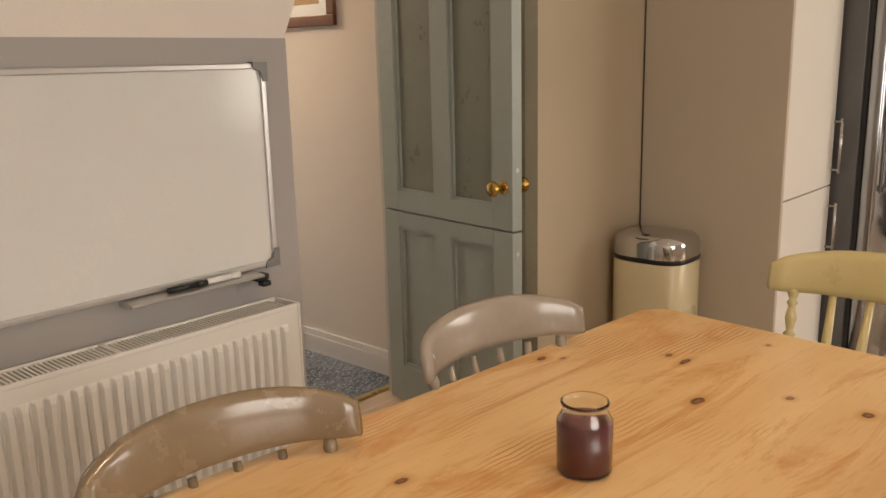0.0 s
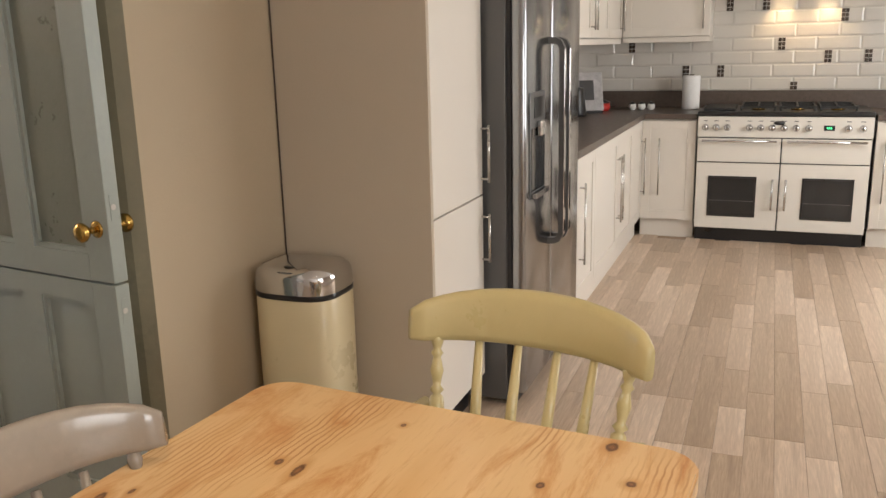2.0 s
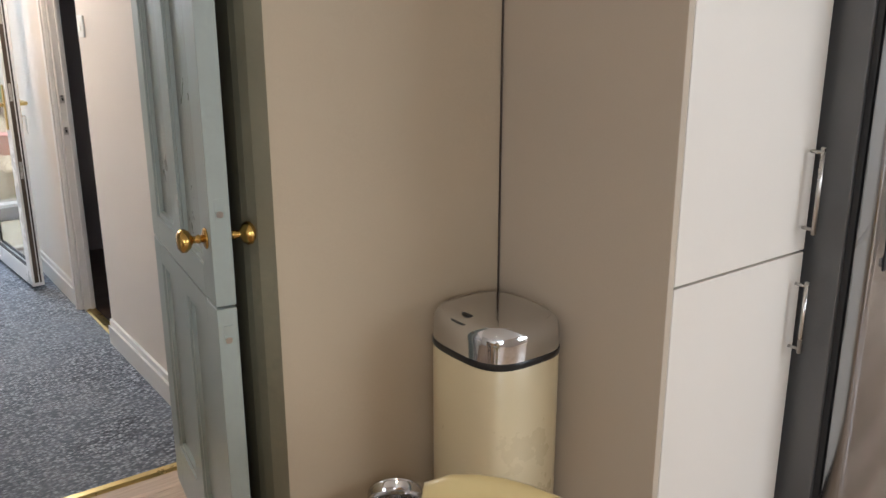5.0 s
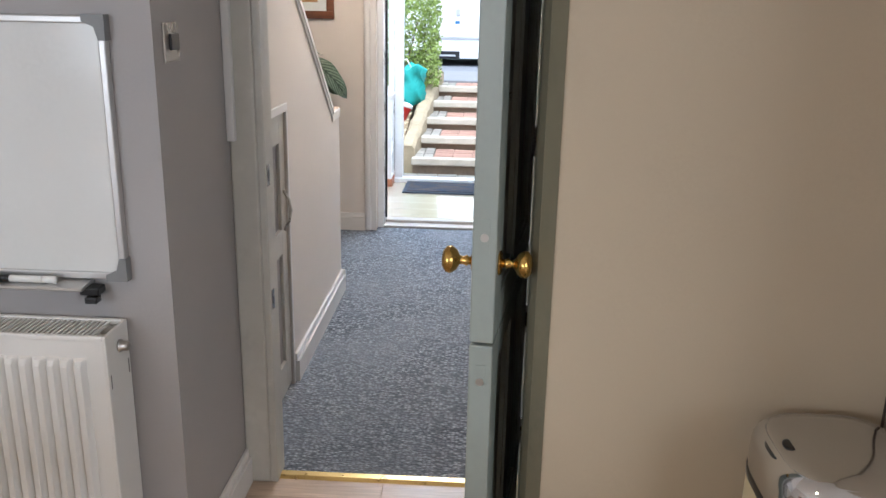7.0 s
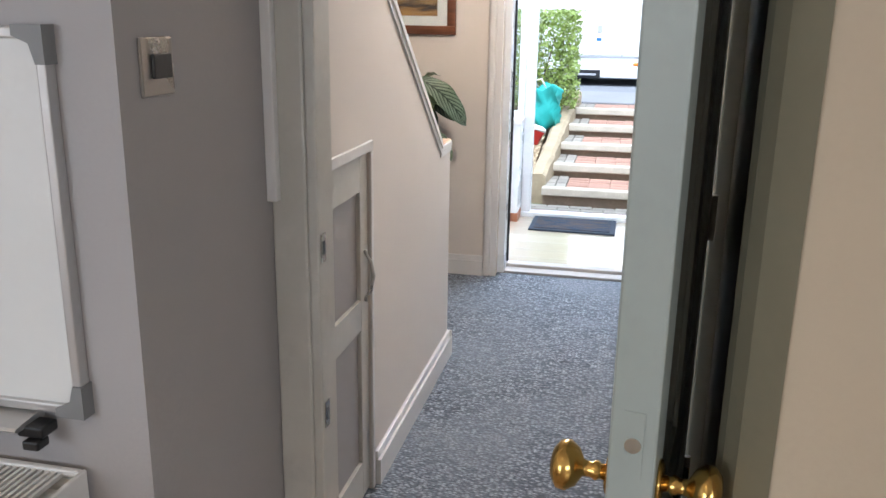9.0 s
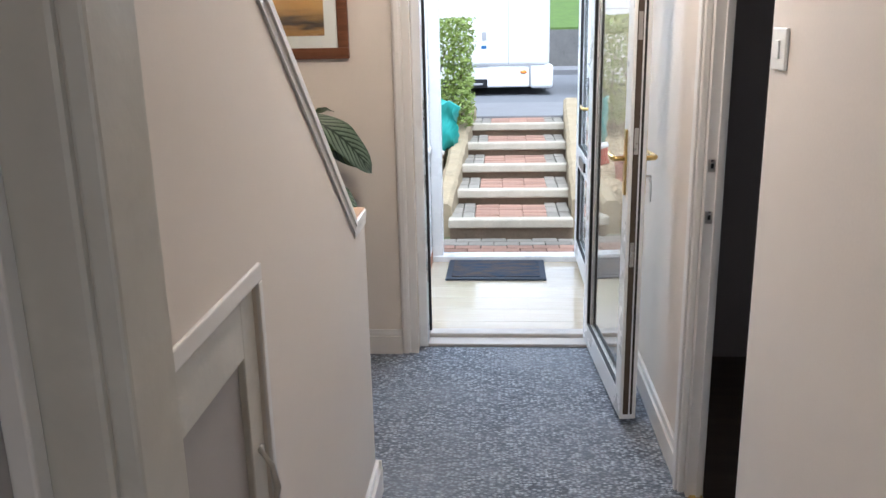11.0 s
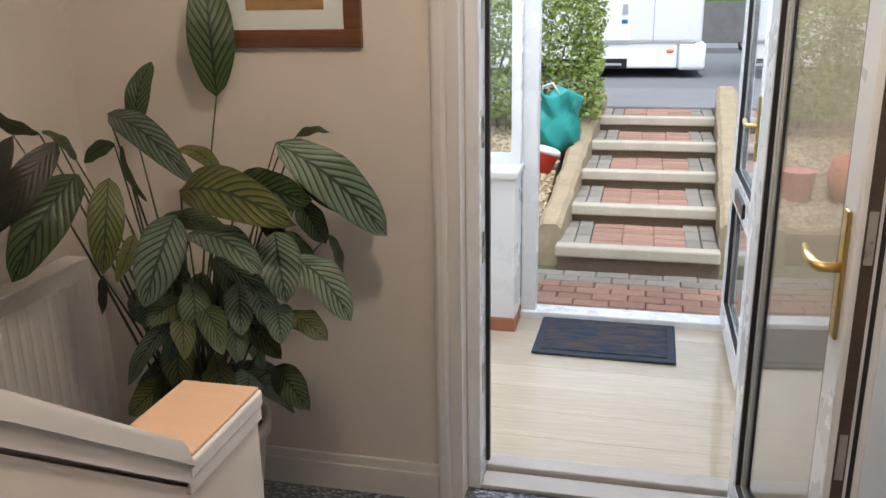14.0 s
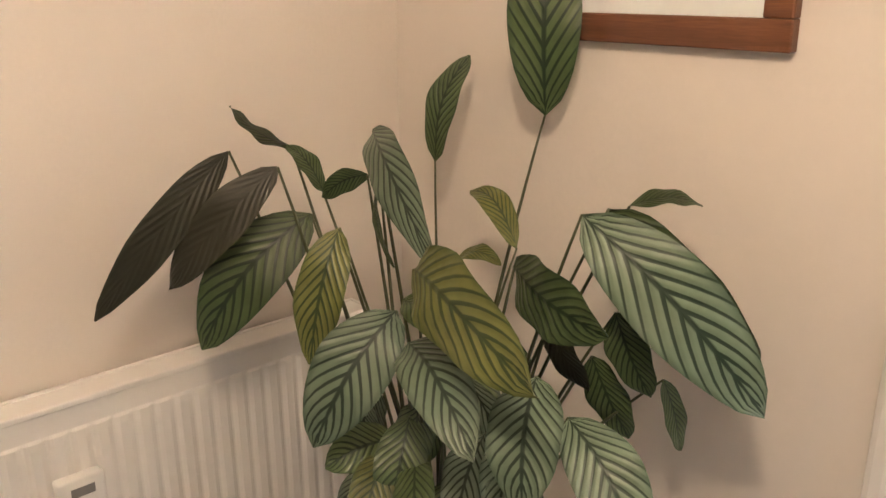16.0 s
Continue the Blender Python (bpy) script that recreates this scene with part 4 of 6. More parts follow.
# whiteboard
wb = thing("whiteboard", "wall-hung whiteboard in an aluminium frame with grey corners", "whiteboard", pose(-1.373, 2.35, 0.831))
W, Hh = 1.205, 0.576
part("writing_surface", bx(0.012, -0.014, 0.012, W - 0.012, -0.002, Hh - 0.012), BOARD, wb, "faintly smeared white surface")
for a in ((0, -0.022, 0, W, 0, 0.016), (0, -0.022, Hh - 0.016, W, 0, Hh), (0, -0.022, 0.016, 0.016, 0, Hh - 0.016), (W - 0.016, -0.022, 0.016, W, 0, Hh - 0.016)):
    part("frame_bar", bx(*a, bevel=0.003), ALU, wb)
for x in (0, W):
    for z in (0, Hh):
        sx, sz = (1 if x == 0 else -1), (1 if z == 0 else -1)
        bm = prism(B(), [(x - sx * 0.003, z - sz * 0.003), (x + sx * 0.045, z - sz * 0.003), (x + sx * 0.045, z + sz * 0.012), (x + sx * 0.02, z + sz * 0.022), (x + sx * 0.012, z + sz * 0.05), (x - sx * 0.003, z + sz * 0.05)], -0.027, 0.0, 1)
        part("corner_cap", bm, GREY_PLASTIC, wb, "grey plastic corner cap")
part("pen_tray", prism(B(), [(-0.07, -0.012), (-0.066, -0.016), (-0.002, -0.016), (-0.002, 0.0), (-0.022, -0.004), (-0.066, -0.008)], 0.72, 1.12, 0), ALU, wb, "narrow aluminium pen tray")
for x, mt, lab in ((0.86, BLACK, "black marker pen on the whiteboard tray"), (0.965, WHITE_PLASTIC, "white marker pen on the whiteboard tray")):
    pen = thing("marker_pen", lab, "pen", pose(-1.36 + x, 2.35 - 0.045, 0.834), "pens on the tray")
    part("barrel", tube(B(), (-0.04, 0, 0.0), (0.045, 0, 0.0), 0.008), mt, pen, smooth=True)
    part("cap", tube(B(), (0.045, 0, 0.0), (0.075, 0, 0.0), 0.0085), mt, pen, smooth=True)
clip = thing("board_clip", "black plastic clip under the whiteboard corner", "clip", pose(-0.245, 2.33, 0.812))
part("jaw", bx(-0.022, -0.03, -0.012, 0.022, 0.008, 0.006, bevel=0.003), BLACK, clip)
part("grip", bx(-0.008, -0.04, -0.028, 0.02, -0.012, -0.013, bevel=0.003), BLACK, clip)


def radiator(m, L, label, valve=True, depth=0.088, top=0.75, pitch=0.0345, rib=0.012, grille=True):
    """Panel radiator, its front to -y of the wall; local x along it, top at 0.75."""
    r = thing("radiator", label, "radiator", m)
    f, t = -depth, top
    part("front_panel", bx(0, f + 0.003, 0.15, L, f + 0.010, t), RADIATOR, r)
    part("back_panel", bx(0, -0.02, 0.16, L, -0.015, t - 0.01), RADIATOR, r)
    n = int((L - 0.08) / pitch)
    bm, prev = B(), None
    xs = []
    for k in range(n):
        x = 0.04 + (L - 0.08) * k / n
        w = (L - 0.08) / n
        xs += [(x, 0), (x + 0.10 * w, 0.5), (x + 0.22 * w, 1), (x + 0.64 * w, 1), (x + 0.78 * w, 0.5), (x + 0.90 * w, 0)]
    xs.append((L - 0.04, 0))
    for x, up_ in xs:
        y = f + 0.0015 - rib * up_
        col = [bm.verts.new((x, f + 0.0029, 0.185)), bm.verts.new((x, y, 0.205)), bm.verts.new((x, y, t - 0.062)), bm.verts.new((x, y + rib * 0.4 * up_, t - 0.050)), bm.verts.new((x, f + 0.0029, t - 0.045))]
        if prev:
            for a in range(4):
                bm.faces.new((prev[a], prev[a + 1], col[a + 1], col[a]))
        prev = col
    part("ribbed_front", bm, RADIATOR, r, "ribbed white front panel")
    for x in (-0.004, L - 0.004):
        part("side_cover", bx(x, f, 0.155, x + 0.008, -0.012, t + 0.007, bevel=0.003), RADIATOR, r)
    bm = B()
    box(bm, 0.004, f, t - 0.006, L - 0.004, f + 0.012, t + 0.007, 0.003), box(bm, 0.004, -0.024, t - 0.006, L - 0.004, -0.012, t + 0.007, 0.003)
    part("top_rim", bm, RADIATOR, r)
    bm = B()
    if grille:
        k = 0.03
        while k < L - 0.03:
            box(bm, k, f + 0.012, t - 0.004, k + 0.0055, -0.024, t + 0.003)
            k += 0.0115
        box(bm, 0.01, f + 0.012, t - 0.035, L - 0.01, -0.024, t - 0.030)
        part("top_grille", bm, RADIATOR, r, "slotted top grille")
        for x in (L * 0.3, L * 0.64):
            part("grille_bar", bx(x, f + 0.008, t, x + 0.014, -0.018, t + 0.008), RADIATOR, r)
    else:
        part("top_cover", bx(0.004, f + 0.012, t - 0.002, L - 0.004, -0.024, t + 0.004), RADIATOR, r)
    if valve:
        part("plug", lathe(B(), [(0, 0), (0.015, 0), (0.015, 0.005), (0.011, 0.006), (0.011, 0.020), (0.009, 0.022), (0, 0.022)], Matrix.Translation((L + 0.004, -0.062, t - 0.04)) @ Matrix.Rotation(radians(90), 4, "Y"), 16), NICKEL, r, "round dull steel end plug", True)
        for y, z in ((f + 0.012, t - 0.10), (-0.024, t - 0.10)):
            part("side_slot", bx(L + 0.004, y - 0.0015, z - 0.022, L + 0.0046, y + 0.0015, z + 0.012), BLACK, r)
    return r


radiator(pose(-1.70, 2.35, 0), 1.515, "white ribbed panel radiator under the whiteboard", True, 0.128, 0.728, 0.031, 0.015)
radiator(pose(-1.2, 4.62, 0, 0, 0, 90), 1.05, "white ribbed panel radiator behind the plant", False, 0.088, 0.75, 0.036, 0.005, False)
rs = thing("heat_meter", "small white heat meter clipped to the radiator", "meter", pose(-1.106, 5.03, 0.577))
part("case", bx(-0.002, -0.04, -0.06, 0.022, 0.04, 0.05, bevel=0.005), WHITE_PLASTIC, rs)
part("display", bx(0.0222, -0.018, 0.015, 0.0232, 0.022, 0.032), GREY_PLASTIC, rs)

sw = thing("wall_switch", "brushed steel switch plate with black rocker", "switch", pose(-0.075, 2.446, 1.351))
part("plate", bx(0, -0.044, -0.043, 0.006, 0.044, 0.043, bevel=0.003), SWITCH_STEEL, sw)
part("rocker", bx(0.006, -0.020, -0.017, 0.012, 0.030, 0.019, bevel=0.002), BLACK, sw)
tr = solo("cable_trunking", bx(-0.075, 2.815, 1.07, -0.053, 2.837, 2.4, bevel=0.003), GLOSS_WHITE, "white plastic cable trunking beside the door frame", "trunking")
hs = thing("wall_switch", "white plastic light switch on the hall wall", "switch", pose(0.90, 4.075, 1.40))
part("plate", bx(-0.008, -0.043, -0.043, 0, 0.043, 0.043, bevel=0.003), WHITE_PLASTIC, hs)
part("rocker", bx(-0.012, -0.01, -0.018, -0.008, 0.01, 0.018, bevel=0.001), WHITE_PLASTIC, hs)


# sensor bin
def rounded(bm, a, b, levels, n=3.2, seg=40):
    rings = []
    for s, z in levels:
        ring = []
        for k in range(seg):
            t = 2 * math.pi * k / seg
            c, q = math.cos(t), math.sin(t)
            ring.append(bm.verts.new((a * s * math.copysign(abs(c) ** (2 / n), c), b * s * math.copysign(abs(q) ** (2 / n), q), z)))
        rings.append(ring)
    for p, q in zip(rings, rings[1:]):
        for k in range(seg):
            bm.faces.new((p[k], p[(k + 1) % seg], q[(k + 1) % seg], q[k]))
    bm.faces.new(rings[0]), bm.faces.new(rings[-1])
    return bm


sb = thing("sensor_bin", "tall cream steel sensor bin with chrome lid", "bin", pose(1.243, 1.852, 0))
part("base", rounded(B(), 0.130, 0.149, [(0.97, 0), (0.97, 0.03)]), BLACK, sb, smooth="sharp")
part("body", rounded(B(), 0.130, 0.149, [(0.98, 0.03), (1, 0.035), (1, 0.645), (0.98, 0.65)]), BIN_CREAM, sb, "cream painted steel body", "sharp")
part("band", rounded(B(), 0.130, 0.149, [(1.0, 0.65), (1.01, 0.652), (1.01, 0.666), (1, 0.668)]), BLACK, sb, "black plastic band", "sharp")
part("lid", rounded(B(), 0.130, 0.149, [(1.0, 0.668), (1.0, 0.708), (0.99, 0.722), (0.95, 0.736), (0.86, 0.747), (0.845, 0.7455), (0.83, 0.748), (0.6, 0.755), (0.3, 0.757)]), CHROME, sb, "domed chrome lid", "sharp")
part("sensor_eye", rounded(B(), 0.013, 0.019, [(1, 0.744), (1, 0.7515), (0.8, 0.752)], 2.0, 20), BLACK, sb, "black sensor eye", True, pose(-0.086, 0.0, 0.0015))
part("sensor_slot", rounded(B(), 0.006, 0.03, [(1, 0.716), (1, 0.7325)], 2.5, 20), BLACK_GLASS, sb, "", True, pose(-0.116, 0.0, 0.009))
pot_s = thing("steel_pail", "small flared stainless steel pail behind the table corner", "pail", pose(0.985, 1.925, 0))
part("wall", lathe(B(), [(0, 0.004), (0.05, 0), (0.052, 0.01), (0.05, 0.22), (0.055, 0.265), (0.068, 0.285), (0.069, 0.29), (0.064, 0.288), (0.051, 0.262), (0.047, 0.22), (0.047, 0.02), (0, 0.02)], None, 32), CHROME, pot_s, "", True)
part("rim", lathe(B(), [(0.066, 0.286), (0.07, 0.288), (0.07, 0.293), (0.066, 0.293), (0.066, 0.286)], None, 32), CHROME, pot_s, "", True)

# ---- kitchen ----
def bar_handle(parent, p0, p1, out, r=0.0055):
    p0, p1, out = Vector(p0), Vector(p1), Vector(out)
    h = part("handle", tube(B(), p0 + out, p1 + out, r, seg=10), NICKEL, parent, "brushed bar handle", True)
    for f in (0.06, 0.94):
        q = p0.lerp(p1, f)
        part("handle_foot", tube(B(), q, q + out, r * 0.8, seg=8), NICKEL, h, "", True)


def unit_door(parent, w, h, m, handle_x=None, hz=(0.0, 0.3), shaker=True):
    """A unit's door in local x, z; its front looks to -y."""
    d = part("door", bx(0, 0, 0, w, 0.019, h, bevel=0.002), UNIT, parent, "", False, m)
    if shaker:
        k = 0.062
        for q in ((0.001, 0.001, k, h - 0.001), (w - k, 0.001, w - 0.001, h - 0.001), (k, 0.001, w - k, k), (k, h - k, w - k, h - 0.001)):
            part("door_rail", bx(q[0], -0.006, q[1], q[2], -0.0002, q[3], bevel=0.002), UNIT, d)
    if handle_x is not None:
        bar_handle(d, (handle_x, -0.006, hz[0]), (handle_x, -0.006, hz[1]), (0, -0.03, 0))
    return d


def base_unit(label, m, w, doors, plinth=True):
    u = thing("base_unit", label, "cabinet", m, "kitchen base units")
    part("carcass", bx(0.001, 0.02, 0.12, w - 0.001, 0.58, 0.878), UNIT, u)
    part("plinth", bx(0.0, 0.032, -0.004, w, 0.047, 0.118), UNIT, u, "plain plinth")
    for x0, x1, hx in doors:
        unit_door(u, x1 - x0 - 0.003, 0.735, Matrix.Translation((x0 + 0.0015, 0, 0.135)), None if hx is None else hx - x0, (0.185, 0.61))
    return u


base_unit("ivory base unit with one door beside the fridge", pose(2.96, 1.32, 0), 0.50, [(0.0, 0.50, 0.10)])
base_unit("ivory double-door base unit with long bar handles", pose(3.46, 1.32, 0), 1.34, [(0.0, 0.74, 0.705), (0.74, 1.34, 0.785)])
base_unit("ivory corner base unit with a bar handle", pose(4.80, 1.32, 0), 0.44, [(0.0, 0.44, 0.395)])
base_unit("narrow ivory base unit beside the cooker", pose(5.255, 1.318, 0, 0, 0, -90), 0.39, [(0.0, 0.39, 0.13)])
base_unit("ivory base unit on the cooker's far side", pose(5.255, -0.24, 0, 0, 0, -90), 0.6, [(0.0, 0.6, 0.06)])
base_unit("ivory base unit by the kitchen window", pose(5.255, -0.84, 0, 0, 0, -90), 0.6, [(0.0, 0.6, 0.06)])
bm = B()
prism(bm, [(2.94, 1.30), (5.235, 1.30), (5.235, 0.928), (5.9, 0.928), (5.9, 1.95), (2.94, 1.95)], 0.88, 0.918)
solo("worktop", bm, WORKTOP, "dark brown stone-effect corner worktop", "worktop")
solo("worktop", bx(5.235, -1.45, 0.88, 5.9, -0.24, 0.918), WORKTOP, "dark brown stone-effect worktop beside the cooker", "worktop")
bm = B()
box(bm, 5.884, -1.45, 0.9185, 5.9, 1.934, 1.05), box(bm, 2.94, 1.934, 0.9185, 5.9, 1.95, 1.05)
structure("trim_upstand", bm, WORKTOP, "dark worktop upstand along the wall", "trim")

tall = thing("tall_cabinet", "tall ivory larder cabinet with stone-coloured end panel", "cabinet", pose(1.38, 1.445, 0))
part("end_panel", bx(0.0, 0.0, 0.0, 0.02, 0.556, 2.25, bevel=0.002), PANEL, tall, "stone-coloured end panel")
part("carcass", bx(0.021, 0.022, 0.14, 0.53, 0.50, 2.25), UNIT, tall)
part("plinth", bx(0.021, 0.075, -0.004, 0.53, 0.09, 0.138), BLACK, tall)
unit_door(tall, 0.507, 0.725, Matrix.Translation((0.022, 0, 0.148)), 0.475, (0.47, 0.66), False)
unit_door(tall, 0.507, 1.36, Matrix.Translation((0.022, 0, 0.879)), 0.475, (0.05, 0.265), False)
# thin brown strip stands in for the shade inside this seam
structure("trim_corner_gap", bx(1.3745, 1.9975, 0.0, 1.378, 2.0015, TOP), MATBROWN, "dark shadow gap where panel meets wall", "trim")

fr = thing("fridge_freezer", "two-door stainless steel fridge freezer with ice dispenser", "fridge", pose(1.94, 1.285, 0))
part("cabinet", bx(-0.005, 0.075, 0.03, 0.945, 0.66, 1.76, bevel=0.004), STEEL_SIDE, fr, "dark grey metal cabinet")
part("plinth", bx(0.02, 0.05, -0.004, 0.93, 0.08, 0.05), BLACK, fr)
part("gasket", bx(0.005, 0.058, 0.06, 0.935, 0.075, 1.75), GASKET, fr)
dl = part("freezer_door", bx(0, 0, 0.06, 0.40, 0.058, 1.76, bevel=0.014, seg=3), STEEL, fr, "stainless freezer door", "sharp")
dr = part("fridge_door", bx(0.405, 0, 0.06, 0.94, 0.058, 1.76, bevel=0.014, seg=3), STEEL, fr, "stainless fridge door", "sharp")
for d, x in ((dl, 0.352), (dr, 0.446)):
    arch = [(0.0, 0.61), (-0.030, 0.612), (-0.052, 0.622), (-0.066, 0.65), (-0.066, 1.42), (-0.052, 1.448), (-0.030, 1.458), (0.0, 1.46),
            (0.0, 1.435), (-0.028, 1.433), (-0.040, 1.425), (-0.046, 1.41), (-0.046, 0.66), (-0.040, 0.645), (-0.028, 0.637), (0.0, 0.635)]
    h = part("handle", prism(B(), arch, x - 0.014, x + 0.014, 0), STEEL_SIDE, d, "long dark bowed bar handle")
    part("handle_trim", bx(x - 0.0155, -0.070, 0.655, x + 0.0155, -0.0662, 1.415, bevel=0.0015), CHROME, h, "polished front strip")
dp = part("dispenser", bx(0.05, -0.006, 0.845, 0.27, 0.0, 1.255, bevel=0.003), STEEL_SIDE, dl, "recessed ice dispenser")
part("dispenser_recess", bx(0.062, -0.0075, 0.875, 0.258, -0.0062, 1.12), BLACK_GLASS, dp)
part("dispenser_display", bx(0.10, -0.0085, 1.155, 0.22, -0.0062, 1.235, bevel=0.001), BLACK, dp, "black display")
part("dispenser_spout", bx(0.13, -0.03, 1.085, 0.19, -0.008, 1.145, bevel=0.006), CHROME, dp, "chrome spout")
part("dispenser_tray", bx(0.06, -0.028, 0.85, 0.26, -0.0062, 0.872, bevel=0.003), STEEL, dp, "drip tray")

# range cooker, front looking to -x; local x runs along world -y
ck = thing("range_cooker", "ivory enamel range cooker with black hob and two ovens", "cooker", pose(5.21, 0.92, 0, 0, 0, -90))
W = 1.14
part("body", bx(0.004, 0.03, 0.09, W - 0.004, 0.64, 0.905), BLACK, ck)
part("plinth", bx(0.01, 0.035, -0.004, W - 0.01, 0.06, 0.088), BLACK, ck, "black plinth")
part("control_panel", bx(0.0, 0.0, 0.758, W, 0.04, 0.905, bevel=0.006), ENAMEL, ck, "ivory control panel")
part("hob", bx(-0.004, -0.006, 0.906, W + 0.004, 0.645, 0.94, bevel=0.008), BLACK, ck, "black enamel hob")
for a, b, wx in ((0.004, 0.565, 0.45), (0.573, W - 0.004, 0.10)):
    d = part("grill_drawer", bx(a, 0.004, 0.582, b, 0.03, 0.75, bevel=0.004), ENAMEL, ck)
    h = part("handle", tube(B(), (a + 0.03, -0.035, 0.735), (b - 0.03, -0.035, 0.735), 0.009, seg=12), CHROME, d, "chrome rail", True)
    for x in (a + 0.05, b - 0.05):
        part("handle_foot", tube(B(), (x, -0.035, 0.735), (x, 0.006, 0.735), 0.006, seg=8), CHROME, h)
    d = part("oven_door", bx(a, 0.004, 0.095, b, 0.03, 0.574, bevel=0.004), ENAMEL, ck, "ivory oven door")
    c = (a + b) / 2 + (-0.03 if wx > 0.3 else 0.03)
    part("window_frame", bx(c - 0.165, -0.003, 0.185, c + 0.165, 0.0035, 0.48, bevel=0.002), BLACK, d)
    part("window", bx(c - 0.15, -0.0045, 0.20, c + 0.15, -0.0032, 0.465), BLACK_GLASS, d, "dark oven glass")
    part("oven_rack", bx(c - 0.15, -0.0052, 0.30, c + 0.15, -0.0046, 0.304), STEEL_SIDE, d)
    hx = b - 0.04 if wx > 0.3 else a + 0.04
    h = part("handle", tube(B(), (hx, -0.035, 0.25), (hx, -0.035, 0.47), 0.008, seg=12), CHROME, d, "chrome bar", True)
    for z in (0.265, 0.455):
        part("handle_foot", tube(B(), (hx, -0.035, z), (hx, 0.005, z), 0.006, seg=8), CHROME, h)
for px in (15, 36, 57, 99, 120, 141, 163, 185, 208, 278, 303):
    x = px * 0.00354
    kn = part("knob", lathe(B(), [(0, 0), (0.024, 0), (0.024, 0.006), (0.018, 0.009), (0.017, 0.026), (0.013, 0.03), (0, 0.03)], Matrix.Translation((x, -0.0002, 0.828)) @ Matrix.Rotation(radians(90), 4, "X"), 20), CHROME, ck, "chrome control knob", True)
    part("pointer", bx(x - 0.003, -0.036, 0.816, x + 0.003, -0.0302, 0.84), BLACK, kn)
    part("dial_mark", bx(x - 0.014, -0.0012, 0.872, x + 0.014, -0.0003, 0.877), BLACK, ck)
part("clock", bx(0.83, -0.004, 0.812, 0.90, -0.0005, 0.848, bevel=0.002), BLACK_GLASS, ck, "black clock display")
GREEN_LED = mat("green clock digits", (0.05, 0.6, 0.2), 0.5)
GREEN_LED.node_tree.nodes["Principled BSDF"].inputs["Emission Color"].default_value = (0.1, 0.9, 0.3, 1)
GREEN_LED.node_tree.nodes["Principled BSDF"].inputs["Emission Strength"].default_value = 0.8
for x in (0.85, 0.862, 0.874):
    part("clock_digit", bx(x, -0.0046, 0.823, x + 0.008, -0.0041, 0.838), GREEN_LED, ck)
part("badge", rounded(B(), 0.038, 0.014, [(1, 0), (1, 0.003)], 2.4, 20), BLACK, ck, "dark oval badge", True, Matrix.Translation((0.545, 0.0, 0.862)) @ Matrix.Rotation(radians(90), 4, "X"))
for a, b in ((0.28, 0.52), (0.54, 0.78), (0.80, 1.04)):
    for y in (0.08, 0.3, 0.55):
        part("pan_support_bar", bx(a, y, 0.955, b, y + 0.014, 0.972, bevel=0.002), IRON, ck, "cast iron pan support")
    for x in (a, (a + b) / 2 - 0.007, b - 0.014):
        part("pan_support_bar", bx(x, 0.094, 0.957, x + 0.014, 0.55, 0.970, bevel=0.002), IRON, ck, "cast iron pan support")
    for x in (a + 0.002, b - 0.016):
        for y in (0.082, 0.548):
            part("pan_support_foot", bx(x, y, 0.94, x + 0.012, y + 0.012, 0.956), IRON, ck)
    for y in (0.19, 0.42):
        part("burner", lathe(B(), [(0, 0.94), (0.045, 0.94), (0.045, 0.95), (0.036, 0.958), (0, 0.96)], Matrix.Translation(((a + b) / 2, y, 0)), 20), BRASS if y < 0.3 else IRON, ck, "burner cap", True)
part("griddle", bx(0.03, 0.08, 0.9405, 0.25, 0.56, 0.956, bevel=0.005), IRON, ck, "cast iron griddle")

# wall units and hood
for label, m, doors, w in (("ivory corner wall unit with long handles", pose(3.75, 1.53, 1.45), [(0, 0.6, 0.56), (0.6, 1.2, 0.64), (1.2, 1.745, 1.66)], 1.75),
                           ("ivory wall unit beside the cooker hood", pose(5.53, 1.525, 1.455, 0, 0, -90), [(0, 0.635, 0.585)], 0.635)):
    u = thing("wall_unit", label, "cabinet", m, "kitchen wall units")
    part("carcass", bx(0.001, 0.02, 0.012, w - 0.001, 0.36 if w < 1 else 0.41, 0.72), UNIT, u)
    part("pelmet", bx(-0.001, 0.004, -0.028, w + 0.004, 0.36, 0.010, bevel=0.003), UNIT, u, "moulded light pelmet")
    for x0, x1, hx in doors:
        unit_door(u, x1 - x0 - 0.003, 0.70, Matrix.Translation((x0 + 0.0015, 0, 0.014)), hx - x0, (0.05, 0.38))
hood = thing("cooker_hood", "steel cooker hood with glass canopy and warm spotlights", "cooker hood", pose(5.6, 0.25, 1.72))
part("canopy", prism(B(), [(-0.25, 0.0), (-0.25, 0.008), (-0.15, 0.035), (0.29, 0.055), (0.29, 0.045), (-0.15, 0.024)], -0.50, 0.50, 1), GLASS, hood, "curved glass canopy")
part("housing", bx(-0.1, -0.28, 0.058, 0.29, 0.28, 0.12, bevel=0.006), STEEL, hood)
part("chimney", bx(0.02, -0.13, 0.12, 0.29, 0.13, 0.68), STEEL, hood)
BULB = mat("warm lamp lens", (1, 0.8, 0.5), 0.4)
BULB.node_tree.nodes["Principled BSDF"].inputs["Emission Color"].default_value = (1.0, 0.72, 0.38, 1)
BULB.node_tree.nodes["Principled BSDF"].inputs["Emission Strength"].default_value = 12
